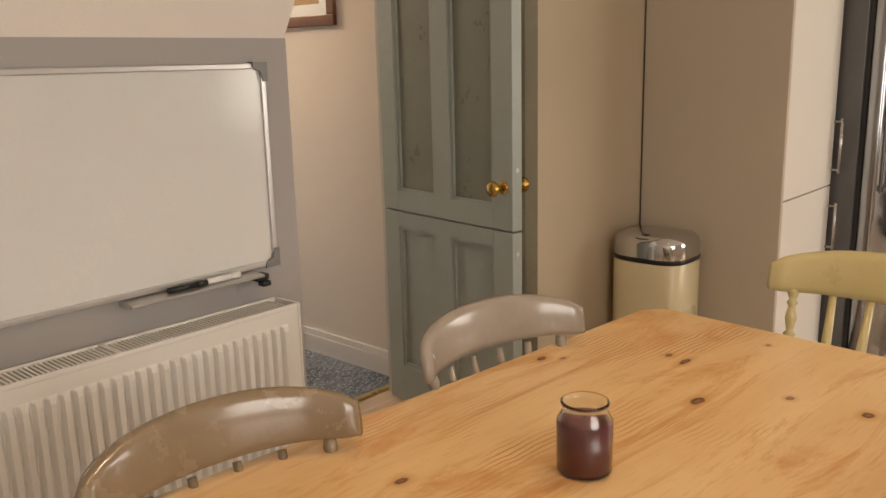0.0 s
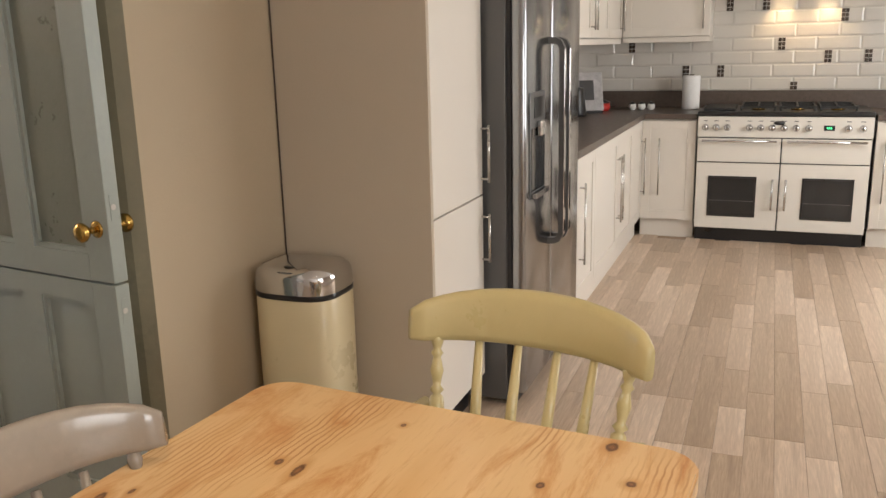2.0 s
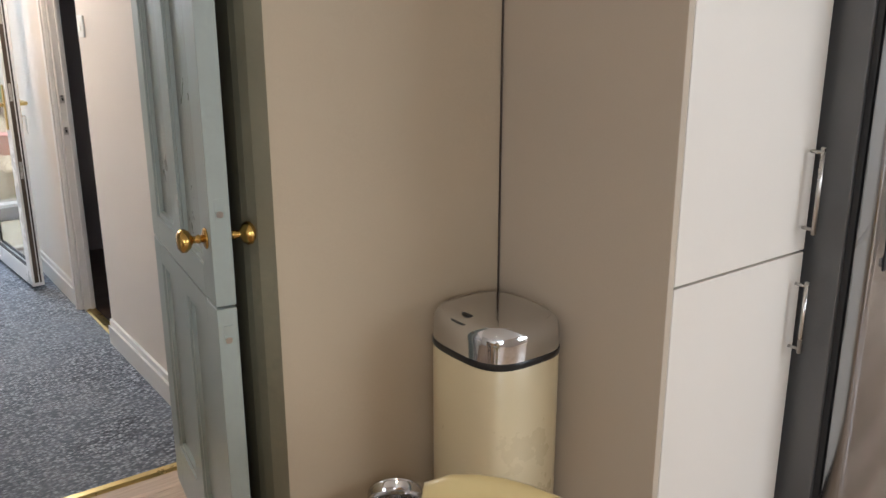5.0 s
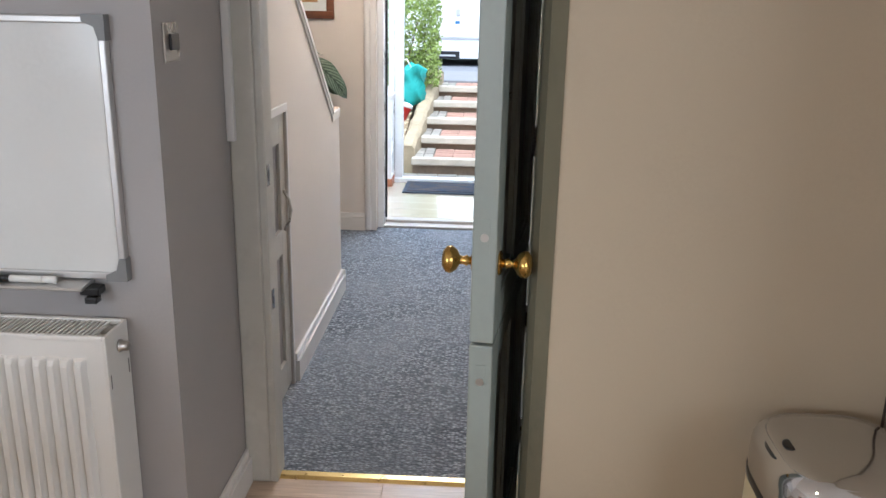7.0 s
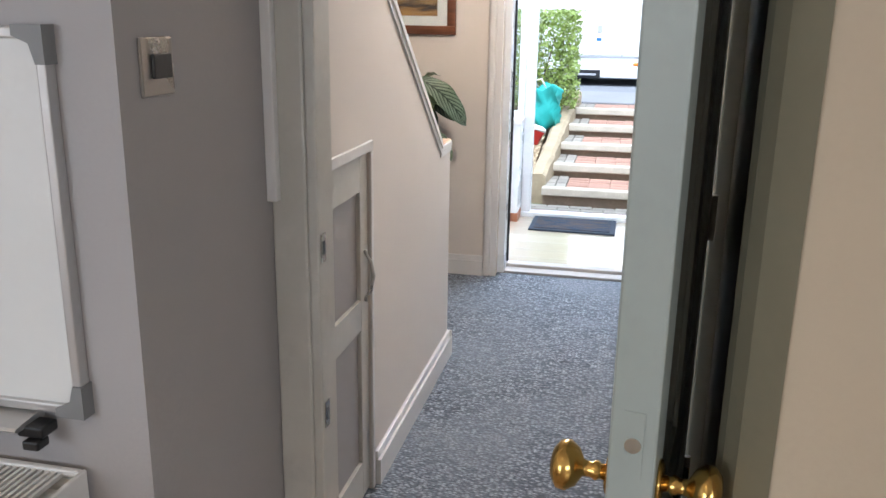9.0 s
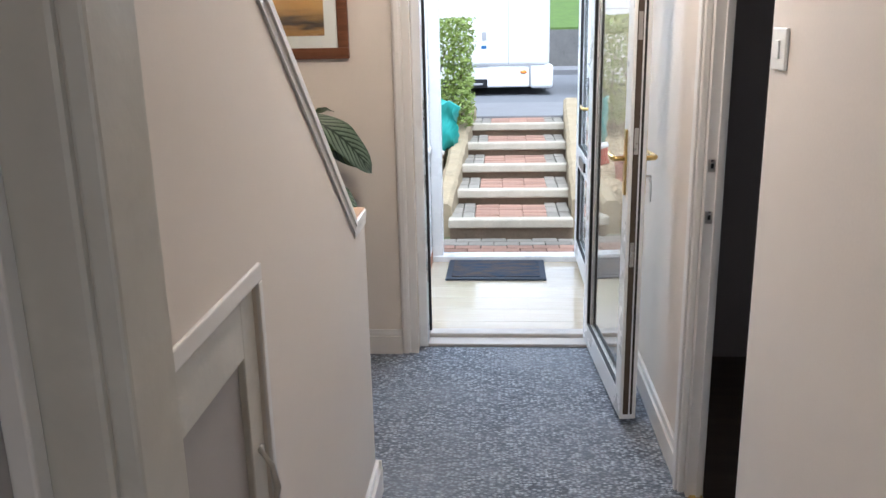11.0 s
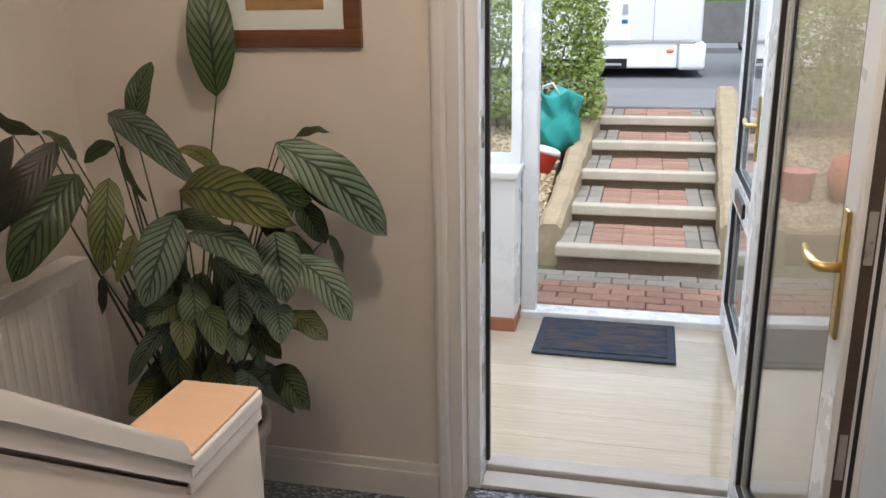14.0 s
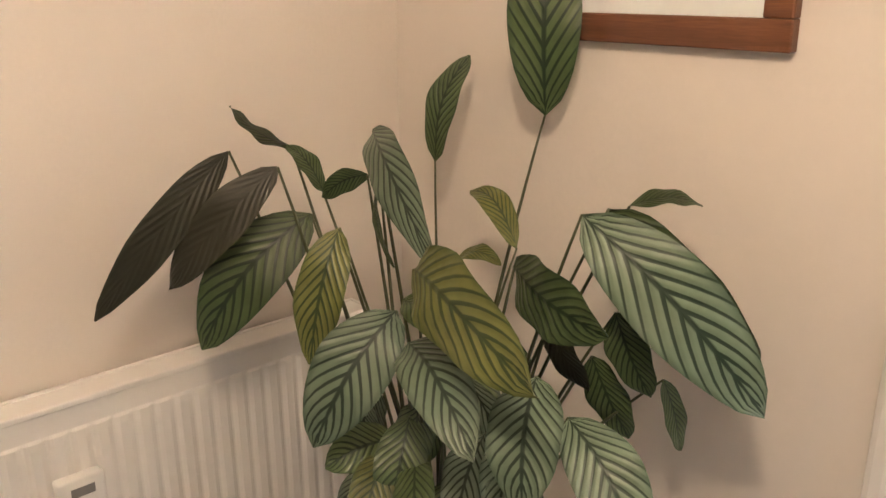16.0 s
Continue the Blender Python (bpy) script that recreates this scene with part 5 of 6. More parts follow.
for y in (0.15, -0.15):
    part("spotlight", tube(B(), (0.19, y, 0.05), (0.19, y, 0.0578), 0.028), BULB, hood, "warm spotlight lens")
    lamp("hood_spot_light", "SPOT", 5.5, look((5.79, 0.25 + y, 1.76), (5.84, 0.25 + y, 1.0)), (1.0, 0.68, 0.36), (0.02, 0.02), spread=105)

# things on the worktop
pr = thing("paper_towel_roll", "white kitchen paper roll standing on the worktop", "kitchen roll", pose(5.72, 1.02, 0.919))
part("paper", lathe(B(), [(0.02, 0), (0.064, 0), (0.066, 0.004), (0.066, 0.252), (0.064, 0.256), (0.02, 0.256), (0.02, 0)], None, 32), PAPER, pr, "", True)
part("core", tube(B(), (0, 0, 0), (0, 0, 0.262), 0.0195), MATBROWN, pr)
bk = thing("cookbook", "open illustrated cookbook propped on a stand", "book", pose(5.25, 1.72, 0.9185, 0, 0, -62))
part("cover", bx(-0.12, 0.0, 0.02, 0.12, 0.022, 0.31, bevel=0.003, m=Matrix.Rotation(radians(-14), 4, "X")), PRINT, bk, "mottled grey printed cover")
part("picture", bx(-0.06, -0.0015, 0.10, 0.05, -0.0002, 0.25, m=Matrix.Rotation(radians(-14), 4, "X")), BAG_BLACK, bk, "dark cover picture")
part("stand", bx(-0.10, -0.03, 0.0, 0.10, 0.10, 0.018, bevel=0.003), IRON, bk)
kt = thing("black_kettle", "dark kettle on the worktop corner", "kettle", pose(5.02, 1.77, 0.9185))
part("jug", lathe(B(), [(0, 0), (0.075, 0), (0.078, 0.02), (0.06, 0.18), (0.055, 0.2), (0, 0.21)], None, 24), BAG_BLACK, kt, "", True)
part("handle", sweep(B(), [(-0.05, 0, 0.19), (-0.1, 0, 0.18), (-0.11, 0, 0.1), (-0.07, 0, 0.04)], 0.01, 8), BAG_BLACK, kt, "", True)
rp = thing("red_pot", "small red enamel pot with lid", "pot", pose(5.52, 1.68, 0.9185))
part("bowl", lathe(B(), [(0, 0), (0.06, 0), (0.072, 0.015), (0.072, 0.06), (0, 0.06)], None, 24), RED, rp, "", True)
part("lid", lathe(B(), [(0.074, 0.06), (0.074, 0.068), (0.03, 0.085), (0.012, 0.088), (0.014, 0.1), (0, 0.102), (0, 0.06)], None, 24), BLACK, rp, "", True)
for k in range(3):
    ec = thing("spice_pot", "little white spice pot with black lid", "spice pot", pose(5.62 + 0.012 * k, 1.45 - 0.07 * k, 0.9185), "spice pots on the worktop")
    part("bowl", lathe(B(), [(0, 0), (0.02, 0), (0.03, 0.02), (0.026, 0.045), (0, 0.045)], None, 16), WHITE_PLASTIC, ec, "", True)
    part("lid", lathe(B(), [(0.018, 0.045), (0.02, 0.055), (0, 0.066), (0, 0.045)], None, 16), BLACK, ec, "", True)


# ---- hall things ----
def art_mat():
    """A small sunset landscape: gold and brown bands."""
    m, nt, b = base_mat("sunset print", 0.4)
    tc = nt.nodes.new("ShaderNodeTexCoord")
    sep = nt.nodes.new("ShaderNodeSeparateXYZ")
    nt.links.new(tc.outputs["Object"], sep.inputs[0])
    wob = noise_tex(nt, 9, 4, 0.6, (1, 1, 6))
    ad = nt.nodes.new("ShaderNodeMath")
    ad.operation = "MULTIPLY_ADD"
    nt.links.new(wob, ad.inputs[0])
    ad.inputs[1].default_value = 0.10
    nt.links.new(sep.outputs[2], ad.inputs[2])
    c = ramp_mix(nt, contrast(nt, ad.outputs[0], 0.135, 0.16), (0.14, 0.075, 0.03), (0.42, 0.22, 0.06))
    c = ramp_mix(nt, contrast(nt, ad.outputs[0], 0.17, 0.19), c, (0.05, 0.03, 0.02))
    c = ramp_mix(nt, contrast(nt, ad.outputs[0], 0.20, 0.26), c, (0.58, 0.33, 0.10))
    nt.links.new(c, b.inputs["Base Color"])
    return m


ART = art_mat()


def picture(label, m, w, h):
    p = thing("framed_picture", label, "picture", m, "framed pictures")
    f = 0.046
    for a in ((0, -0.022, 0, w, 0, f), (0, -0.022, h - f, w, 0, h), (0, -0.022, f, f, 0, h - f), (w - f, -0.022, f, w, 0, h - f)):
        part("frame_bar", bx(*a, bevel=0.003), FRAMEWOOD, p, "reddish oak moulding")
    part("mount", bx(f, -0.012, f, w - f, -0.004, h - f), PAPER, p, "white card mount")
    part("print", bx(f + 0.055, -0.0135, f + 0.05, w - f - 0.055, -0.0122, h - f - 0.05), ART, p, "gold and brown sunset print")
    part("glazing", bx(f, -0.0165, f, w - f, -0.0155, h - f), GLASS, p).visible_shadow = False
    return p


picture("oak-framed sunset print on the front wall", pose(-0.735, 5.83, 1.329), 0.422, 0.37)
picture("oak-framed sunset print on the hall wall", pose(0.90, 3.66, 1.566, 0, 0, -90), 0.422, 0.37)

# potted plant
plant = thing("potted_plant", "tall striped-leaf potted plant standing beside the radiator", "plant", pose(0, 0, 0))
CROWN = Vector((-0.70, 5.50, 0.40))
part("pot", lathe(B(), [(0, 0), (0.12, 0), (0.125, 0.01), (0.165, 0.33), (0.178, 0.335), (0.18, 0.37), (0.172, 0.375), (0.16, 0.37), (0.155, 0.34), (0, 0.335)], pose(-0.70, 5.50, 0), 40), POT, plant, "pale plant pot", True)
part("soil", lathe(B(), [(0, 0.35), (0.12, 0.347), (0.158, 0.34)], pose(-0.70, 5.50, 0), 30), SOIL, plant)
leaf_count = [0]


def leaf(base, tip, width, material, turn):
    """One blade from base to tip, drooping in an arc, folded at its midrib, with its stem down to the crown."""
    b, t = Vector(base), Vector(tip)
    leaf_count[0] += 1
    rnd = random.Random(leaf_count[0] * 7)
    d = t - b
    L = d.length
    ax = d.normalized()
    eye = (Vector((0.32, 4.35, 1.40)) - (b + t) / 2).normalized()
    side = ax.cross(eye).normalized()
    face = side.cross(ax).normalized()
    q = Matrix.Rotation(turn * (0.9 if leaf_count[0] % 2 else -0.9), 3, ax)
    side, face = q @ side, q @ face
    bow = 0.10 * L
    wob = rnd.uniform(-0.012, 0.012)
    nl, nw = 14, 6
    bm = B()
    uvl = bm.loops.layers.uv.new("UVMap")
    grid = []
    for i in range(nl + 1):
        s = i / nl
        shape = (math.sin(math.pi * min(1, s ** 0.92)) ** 0.60) if 0 < s < 1 else 0.0
        hw = max(0.0015, width * 0.44 * shape)
        c = b + d * s + face * (bow * math.sin(math.pi * s)) + Vector((0, 0, 0.05 * L * math.sin(math.pi * s)))
        row = []
        for j in range(nw + 1):
            u = j / nw * 2 - 1
            ripple = 0.045 * width * math.sin(s * 15 + u * 2 + leaf_count[0]) * abs(u)
            row.append((bm.verts.new(c + side * (u * hw + wob * math.sin(math.pi * s)) + face * (0.16 * hw * (abs(u) - 0.6 * u * u) + ripple)), (j / nw, s)))
        grid.append(row)
    for i in range(nl):
        for j in range(nw):
            cs = (grid[i][j], grid[i][j + 1], grid[i + 1][j + 1], grid[i + 1][j])
            f = bm.faces.new([c[0] for c in cs])
            for lp, c in zip(f.loops, cs):
                lp[uvl].uv = c[1]
    lf = part("leaf", bm, material, plant, "", True)
    # stem
    root = CROWN + Vector((rnd.uniform(-0.05, 0.05), rnd.uniform(-0.05, 0.05), -0.06))
    rise = max(0.0, b.z - root.z)
    mid = root.lerp(b, 0.55) + Vector((0, 0, 0.10 * rise)) + (root - b).cross(Vector((0, 0, 1))) * (0.04 if b.z < 1.19 else 0.0)
    pts = [root * (1 - f) ** 2 + mid * (2 * f * (1 - f)) + b * f * f for f in (0, 0.15, 0.3, 0.45, 0.6, 0.75, 0.9, 1)]
    part("stem", sweep(B(), pts, [0.0045, 0.0042, 0.004, 0.0036, 0.0032, 0.0028, 0.0024, 0.002], 6), STEM, plant, "", True)
    return lf


leaf((-0.715, 5.765, 1.204), (-0.722, 5.775, 1.52), 0.14, LEAF_GREEN, 0.0)
leaf((-0.930, 5.700, 1.101), (-0.892, 5.754, 1.296), 0.075, LEAF_GREEN, 0.5)
leaf((-0.882, 5.520, 1.186), (-0.588, 5.400, 1.044), 0.085, LEAF_SILVER, 0.3)
leaf((-1.031, 5.450, 1.146), (-1.116, 5.380, 1.217), 0.070, LEAF_GREEN, 1.2)
leaf((-0.937, 5.450, 1.082), (-0.998, 5.420, 1.158), 0.050, LEAF_GREEN, 0.9)
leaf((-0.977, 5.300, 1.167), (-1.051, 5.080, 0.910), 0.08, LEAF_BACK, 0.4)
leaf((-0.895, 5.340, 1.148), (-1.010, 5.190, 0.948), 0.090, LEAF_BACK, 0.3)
leaf((-0.900, 5.400, 1.059), (-0.976, 5.220, 0.843), 0.135, LEAF_GREEN, 0.0)
leaf((-0.818, 5.400, 1.053), (-0.817, 5.330, 0.836), 0.095, LEAF_OLIVE, 0.2)
leaf((-0.848, 5.480, 1.122), (-0.895, 5.420, 1.084), 0.050, LEAF_GREEN, 0.5)
leaf((-0.841, 5.500, 1.112), (-0.770, 5.470, 0.981), 0.030, LEAF_GREEN, 1.1)
leaf((-0.626, 5.360, 0.979), (-0.644, 5.220, 0.806), 0.125, LEAF_SILVER, 0.1)
leaf((-0.632, 5.400, 1.031), (-0.304, 5.300, 0.990), 0.130, LEAF_OLIVE, 0.3)
leaf((-0.600, 5.360, 0.938), (-0.381, 5.280, 0.881), 0.100, LEAF_SILVER, 0.3)
leaf((-0.529, 5.500, 1.038), (-0.330, 5.460, 1.004), 0.115, LEAF_GREEN, 0.5)
leaf((-0.452, 5.550, 1.121), (-0.214, 5.660, 0.867), 0.140, LEAF_SILVER, 0.1)
leaf((-0.460, 5.620, 1.115), (-0.273, 5.750, 0.883), 0.140, LEAF_GREEN, 0.3)
leaf((-0.439, 5.640, 1.119), (-0.371, 5.720, 1.118), 0.050, LEAF_GREEN, 1.2)
leaf((-0.422, 5.600, 0.971), (-0.367, 5.620, 0.850), 0.080, LEAF_GREEN, 0.5)
leaf((-0.373, 5.660, 0.863), (-0.359, 5.700, 0.733), 0.045, LEAF_GREEN, 0.8)
leaf((-0.410, 5.420, 0.935), (-0.357, 5.340, 0.792), 0.115, LEAF_SILVER, 0.2)
leaf((-0.403, 5.480, 0.855), (-0.246, 5.450, 0.712), 0.110, LEAF_SILVER, 0.2)
leaf((-0.635, 5.360, 0.768), (-0.663, 5.250, 0.752), 0.085, LEAF_GREEN, 0.3)
leaf((-0.627, 5.340, 0.759), (-0.571, 5.240, 0.677), 0.075, LEAF_OLIVE, 0.3)
leaf((-0.524, 5.440, 0.794), (-0.474, 5.330, 0.705), 0.085, LEAF_SILVER, 0.3)
leaf((-0.500, 5.460, 0.782), (-0.423, 5.360, 0.718), 0.080, LEAF_SILVER, 0.3)
leaf((-0.423, 5.420, 0.752), (-0.358, 5.300, 0.709), 0.085, LEAF_SILVER, 0.2)
leaf((-0.418, 5.460, 0.713), (-0.289, 5.400, 0.679), 0.085, LEAF_OLIVE, 0.4)
leaf((-0.590, 5.360, 0.761), (-0.490, 5.270, 0.683), 0.075, LEAF_GREEN, 0.4)
leaf((-0.534, 5.380, 0.733), (-0.465, 5.280, 0.661), 0.080, LEAF_GREEN, 0.3)
leaf((-0.638, 5.620, 1.014), (-0.811, 5.680, 1.068), 0.055, LEAF_OLIVE, 0.4)
leaf((-0.720, 5.550, 0.979), (-0.604, 5.550, 1.010), 0.040, LEAF_OLIVE, 1.0)
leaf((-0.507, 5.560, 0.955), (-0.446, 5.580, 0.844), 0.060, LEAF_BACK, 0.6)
leaf((-0.735, 5.460, 0.937), (-0.552, 5.460, 0.915), 0.080, LEAF_GREEN, 0.6)
leaf((-0.768, 5.400, 0.916), (-0.783, 5.330, 0.818), 0.050, LEAF_OLIVE, 0.6)
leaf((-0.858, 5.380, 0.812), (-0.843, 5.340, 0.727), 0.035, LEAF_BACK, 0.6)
leaf((-0.566, 5.520, 0.804), (-0.429, 5.500, 0.787), 0.090, LEAF_GREEN, 0.5)
leaf((-0.614, 5.500, 0.843), (-0.508, 5.460, 0.715), 0.090, LEAF_GREEN, 0.4)
leaf((-0.634, 5.460, 0.809), (-0.639, 5.400, 0.699), 0.080, LEAF_GREEN, 0.5)
leaf((-0.558, 5.500, 0.535), (-0.509, 5.360, 0.487), 0.090, LEAF_SILVER, 0.3)
leaf((-0.464, 5.480, 0.561), (-0.347, 5.400, 0.492), 0.090, LEAF_GREEN, 0.4)
leaf((-0.613, 5.420, 0.535), (-0.587, 5.300, 0.455), 0.080, LEAF_OLIVE, 0.4)
leaf((-0.476, 5.620, 0.878), (-0.426, 5.660, 0.741), 0.080, LEAF_GREEN, 0.5)
# filler leaves low in the crown
lr = random.Random(77)
for k in range(30):
    a = lr.uniform(0, 6.283)
    r0, r1 = lr.uniform(0.05, 0.13), lr.uniform(0.12, 0.24)
    z0 = lr.uniform(0.50, 0.88)
    b0 = (-0.66 + r0 * math.cos(a), 5.48 + r0 * math.sin(a), z0)
    t0 = (max(-1.08, -0.66 + r1 * math.cos(a)), min(5.78, 5.48 + r1 * math.sin(a)), z0 - lr.uniform(0.08, 0.17))
    leaf(b0, t0, lr.uniform(0.06, 0.10), (LEAF_GREEN, LEAF_SILVER, LEAF_GREEN, LEAF_OLIVE)[k % 4], lr.uniform(0.1, 0.7))

# hall ceiling lamp, warm: inferred from the lit walls, its fitting and spot invented
hl = thing("ceiling_light", "small white glass ceiling light in the hall", "ceiling light", pose(0.26, 4.57, TOP))
part("base", lathe(B(), [(0, 0), (0.06, 0), (0.06, -0.02), (0, -0.02)], None, 24), WHITE_PLASTIC, hl, "", True)
WARM = mat("lit opal glass", (0.9, 0.85, 0.75), 0.4)
WARM.node_tree.nodes["Principled BSDF"].inputs["Emission Color"].default_value = (1.0, 0.78, 0.52, 1)
WARM.node_tree.nodes["Principled BSDF"].inputs["Emission Strength"].default_value = 3
part("shade", lathe(B(), [(0.06, -0.021), (0.12, -0.03), (0.13, -0.06), (0.09, -0.095), (0, -0.105)], None, 28), WARM, hl, "lit opal shade", True)
lamp("hall_lamp_light", "POINT", HALL_W, Matrix.Translation((0.26, 4.57, TOP - 0.17)), (1.0, 0.775, 0.555), (0.09, 0.09))
for x in (-0.9, 0.1):
    sp = thing("ceiling_spotlight", "small recessed warm ceiling spotlight over the table", "spotlight", pose(x, 0.9, TOP - 0.001), group="dining spotlights")
    part("ring", lathe(B(), [(0.03, 0), (0.045, 0), (0.045, -0.006), (0.03, -0.008), (0.03, 0)], None, 24), CHROME, sp, "", True)
    part("lens", tube(B(), (0, 0, -0.004), (0, 0, -0.001), 0.029), WARM, sp)
    lamp("table_spot_light", "SPOT", SPOT_W, look((x, 0.9, TOP - 0.02), (x, 0.95, 0)), (1.0, 0.74, 0.46), (0.03, 0.03), spread=110)

# living room beyond the doorway
so = thing("double_socket", "white plug sitting in a low wall socket", "socket", pose(1.50, 5.80, 0.15))
part("plate", bx(-0.045, -0.01, -0.045, 0.045, 0, 0.045, bevel=0.003), WHITE_PLASTIC, so)
part("plug", bx(-0.026, -0.045, -0.03, 0.028, -0.0102, 0.03, bevel=0.006), WHITE_PLASTIC, so, "white plug")
cu = thing("curtain", "beige curtain gathered by a tie in the dim living room", "curtain", pose(1.86, 5.76, 0))
bm, prev = B(), None
for k in range(61):
    f = k / 60
    col = []
    for z in (0.02, 0.5, 0.8, 0.95, 1.5, 2.2):
        pinch = 0.55 if 0.7 < z < 1.0 else 1.0
        col.append(bm.verts.new(((f - 0.35) * 0.5 * pinch + (0.0 if z > 0.9 else -0.02), 0.022 * math.sin(k * 0.95) - 0.02, z)))
    if prev:
        for a in range(5):
            bm.faces.new((prev[a], prev[a + 1], col[a + 1], col[a]))
    prev = col
part("cloth", bm, CURTAIN, cu, "", True)
part("tie", bx(-0.13, -0.055, 0.83, 0.2, 0.01, 0.87, bevel=0.006), CURTAIN, cu)

# door mat
dm = thing("door_mat", "worn blue-black door mat inside the porch", "mat", pose(-0.004, 6.936, 0.001, 0, 0, -0.6))
part("backing", bx(0, 0, 0, 0.592, 0.408, 0.012, bevel=0.004), RUBBERMAT, dm, "dark rubber border")
part("mat_top", bx(0.035, 0.035, 0.0122, 0.557, 0.373, 0.017, bevel=0.003), MAT_PILE, dm, "blue-black pile worn brown")

# ---- outside ----
def ground_height(y):
    if y < 8.7:
        return -0.20
    if y < 11.4:
        return -0.20 + 0.56 * (y - 8.7) / 2.7
    return 0.36


GRASSY = mat("rough verge and garden soil", (0.10, 0.11, 0.045), 0.95, var=0.4, scale=3, bump=0.8, bscale=40)
bm, prev = B(), None
for y in (-400, -20, 4, 7.3, 8.7, 9.2, 9.8, 10.4, 11.0, 11.4, 14, 30, 400):
    row = [bm.verts.new((x, y, ground_height(y) - 0.06)) for x in (-400, -30, -3, 0, 3, 30, 400)]
    if prev:
        for a in range(6):
            bm.faces.new((prev[a], prev[a + 1], row[a + 1], row[a]))
    prev = row
structure("ground", bm, GRASSY, "rough garden ground rising to the street", "ground")
structure("pavement", bx(-40, 11.75, 0.28, 40, 13.35, 0.44, bevel=0.01), PAVEMENT, "grey asphalt street pavement with kerb", "pavement")
structure("road", bx(-60, 13.35, 0.28, 60, 20.5, 0.345), ASPHALT, "damp grey asphalt road", "road")
structure("pavement_far", bx(-60, 20.5, 0.28, 60, 22.0, 0.45, bevel=0.01), PAVEMENT, "far grey pavement", "pavement")
structure("wall_street", bx(-40, 23.0, 0.3, 40, 23.3, 1.25), STONE_WALL, "grey stone wall across the street", "wall")
LAWN = mat("bright lawn", (0.09, 0.15, 0.03), 0.95, var=0.3, scale=4, bump=0.8, bscale=60)
structure("lawn_far", prism(B(), [(23.3, 0.4), (40, 0.4), (40, 5.0), (23.3, 1.3)], -40, 40, 0), LAWN, "bright grass bank across the street", "lawn")

# raised gravel bed beside the steps
bm = prism(B(), [(8.95, -0.3), (11.7, 0.2), (11.7, 0.46), (8.95, 0.0)], -3.2, -0.22, 0)
structure("garden_bed", bm, mat("gravel bed earth", (0.24, 0.18, 0.10), 0.95, var=0.4, scale=14, bump=0.9, bscale=50), "sloping gravel garden bed", "gravel")
GRAVEL = mat("pale gravel", (0.46, 0.37, 0.24), 0.9, var=0.4, scale=30, bump=0.3)
rnd = random.Random(5)
stones_v, stones_f = [], []
for _ in range(2600):
    x, y = rnd.uniform(-1.5, -0.22), rnd.uniform(8.98, 11.0)
    z = 0.0 + 0.46 * (y - 8.95) / 2.75
    r = rnd.uniform(0.011, 0.026)
    a = rnd.uniform(0, 3.14)
    k = len(stones_v)
    for dx, dy, dz in ((1, 0, 0), (0.3, 0.8, 0.1), (-0.9, 0.3, 0), (-0.4, -0.8, 0.1), (0.5, -0.7, -0.05), (0, 0, 0.75)):
        stones_v.append((x + r * (dx * math.cos(a) - dy * math.sin(a)), y + r * (dx * math.sin(a) + dy * math.cos(a)), z + r * dz + 0.004))
    for q in range(5):
        stones_f.append((k + q, k + (q + 1) % 5, k + 5))
me = bpy.data.meshes.new("gravel")
me.from_pydata(stones_v, [], stones_f)
me.materials.append(GRAVEL)
tagged(new("gravel", me), "loose pale gravel on the garden bed", "gravel", kind="stuff")

# kerb walls along the steps
for n, (xa, xb, lab) in enumerate(((-0.225, -0.075, "weathered sandstone kerb wall beside the gravel bed"), (0.885, 1.06, "weathered sandstone kerb wall beside the steps"))):
    bm, prev = B(), None
    rnd = random.Random(n)
    for k in range(29):
        y = 8.86 + k * 0.10
        sx = 0.046 * (y - 8.72)
        top = 0.06 + 0.53 * (y - 8.86) / 2.75 + rnd.uniform(-0.012, 0.012) + (0.06 if n else 0.0)
        if k in (0, 28):
            top -= 0.02
        a, b = xa + sx + rnd.uniform(-0.008, 0.008), xb + sx + rnd.uniform(-0.008, 0.008)
        ring = [bm.verts.new(p) for p in ((a, y, -0.45), (a, y, top - 0.03), (a + 0.03, y, top), (b - 0.03, y, top), (b, y, top - 0.03), (b, y, -0.45))]
        if prev:
            for q in range(6):
                bm.faces.new((prev[q], prev[(q + 1) % 6], ring[(q + 1) % 6], ring[q]))
        else:
            bm.faces.new(ring)
        prev = ring
    bm.faces.new(prev)
    solo("kerb_wall", bm, WALLSTONE, lab, "low wall")

# hedge: woody stems and a crown of many small leaves
HEDGE = mat("privet leaves", (0.22, 0.29, 0.06), 0.5, var=0.45, scale=22, bump=0.2, perobj=0.0)
hg = thing("hedge", "bushy green privet hedge beside the steps", "hedge")
rnd = random.Random(11)
vs, fs = [], []
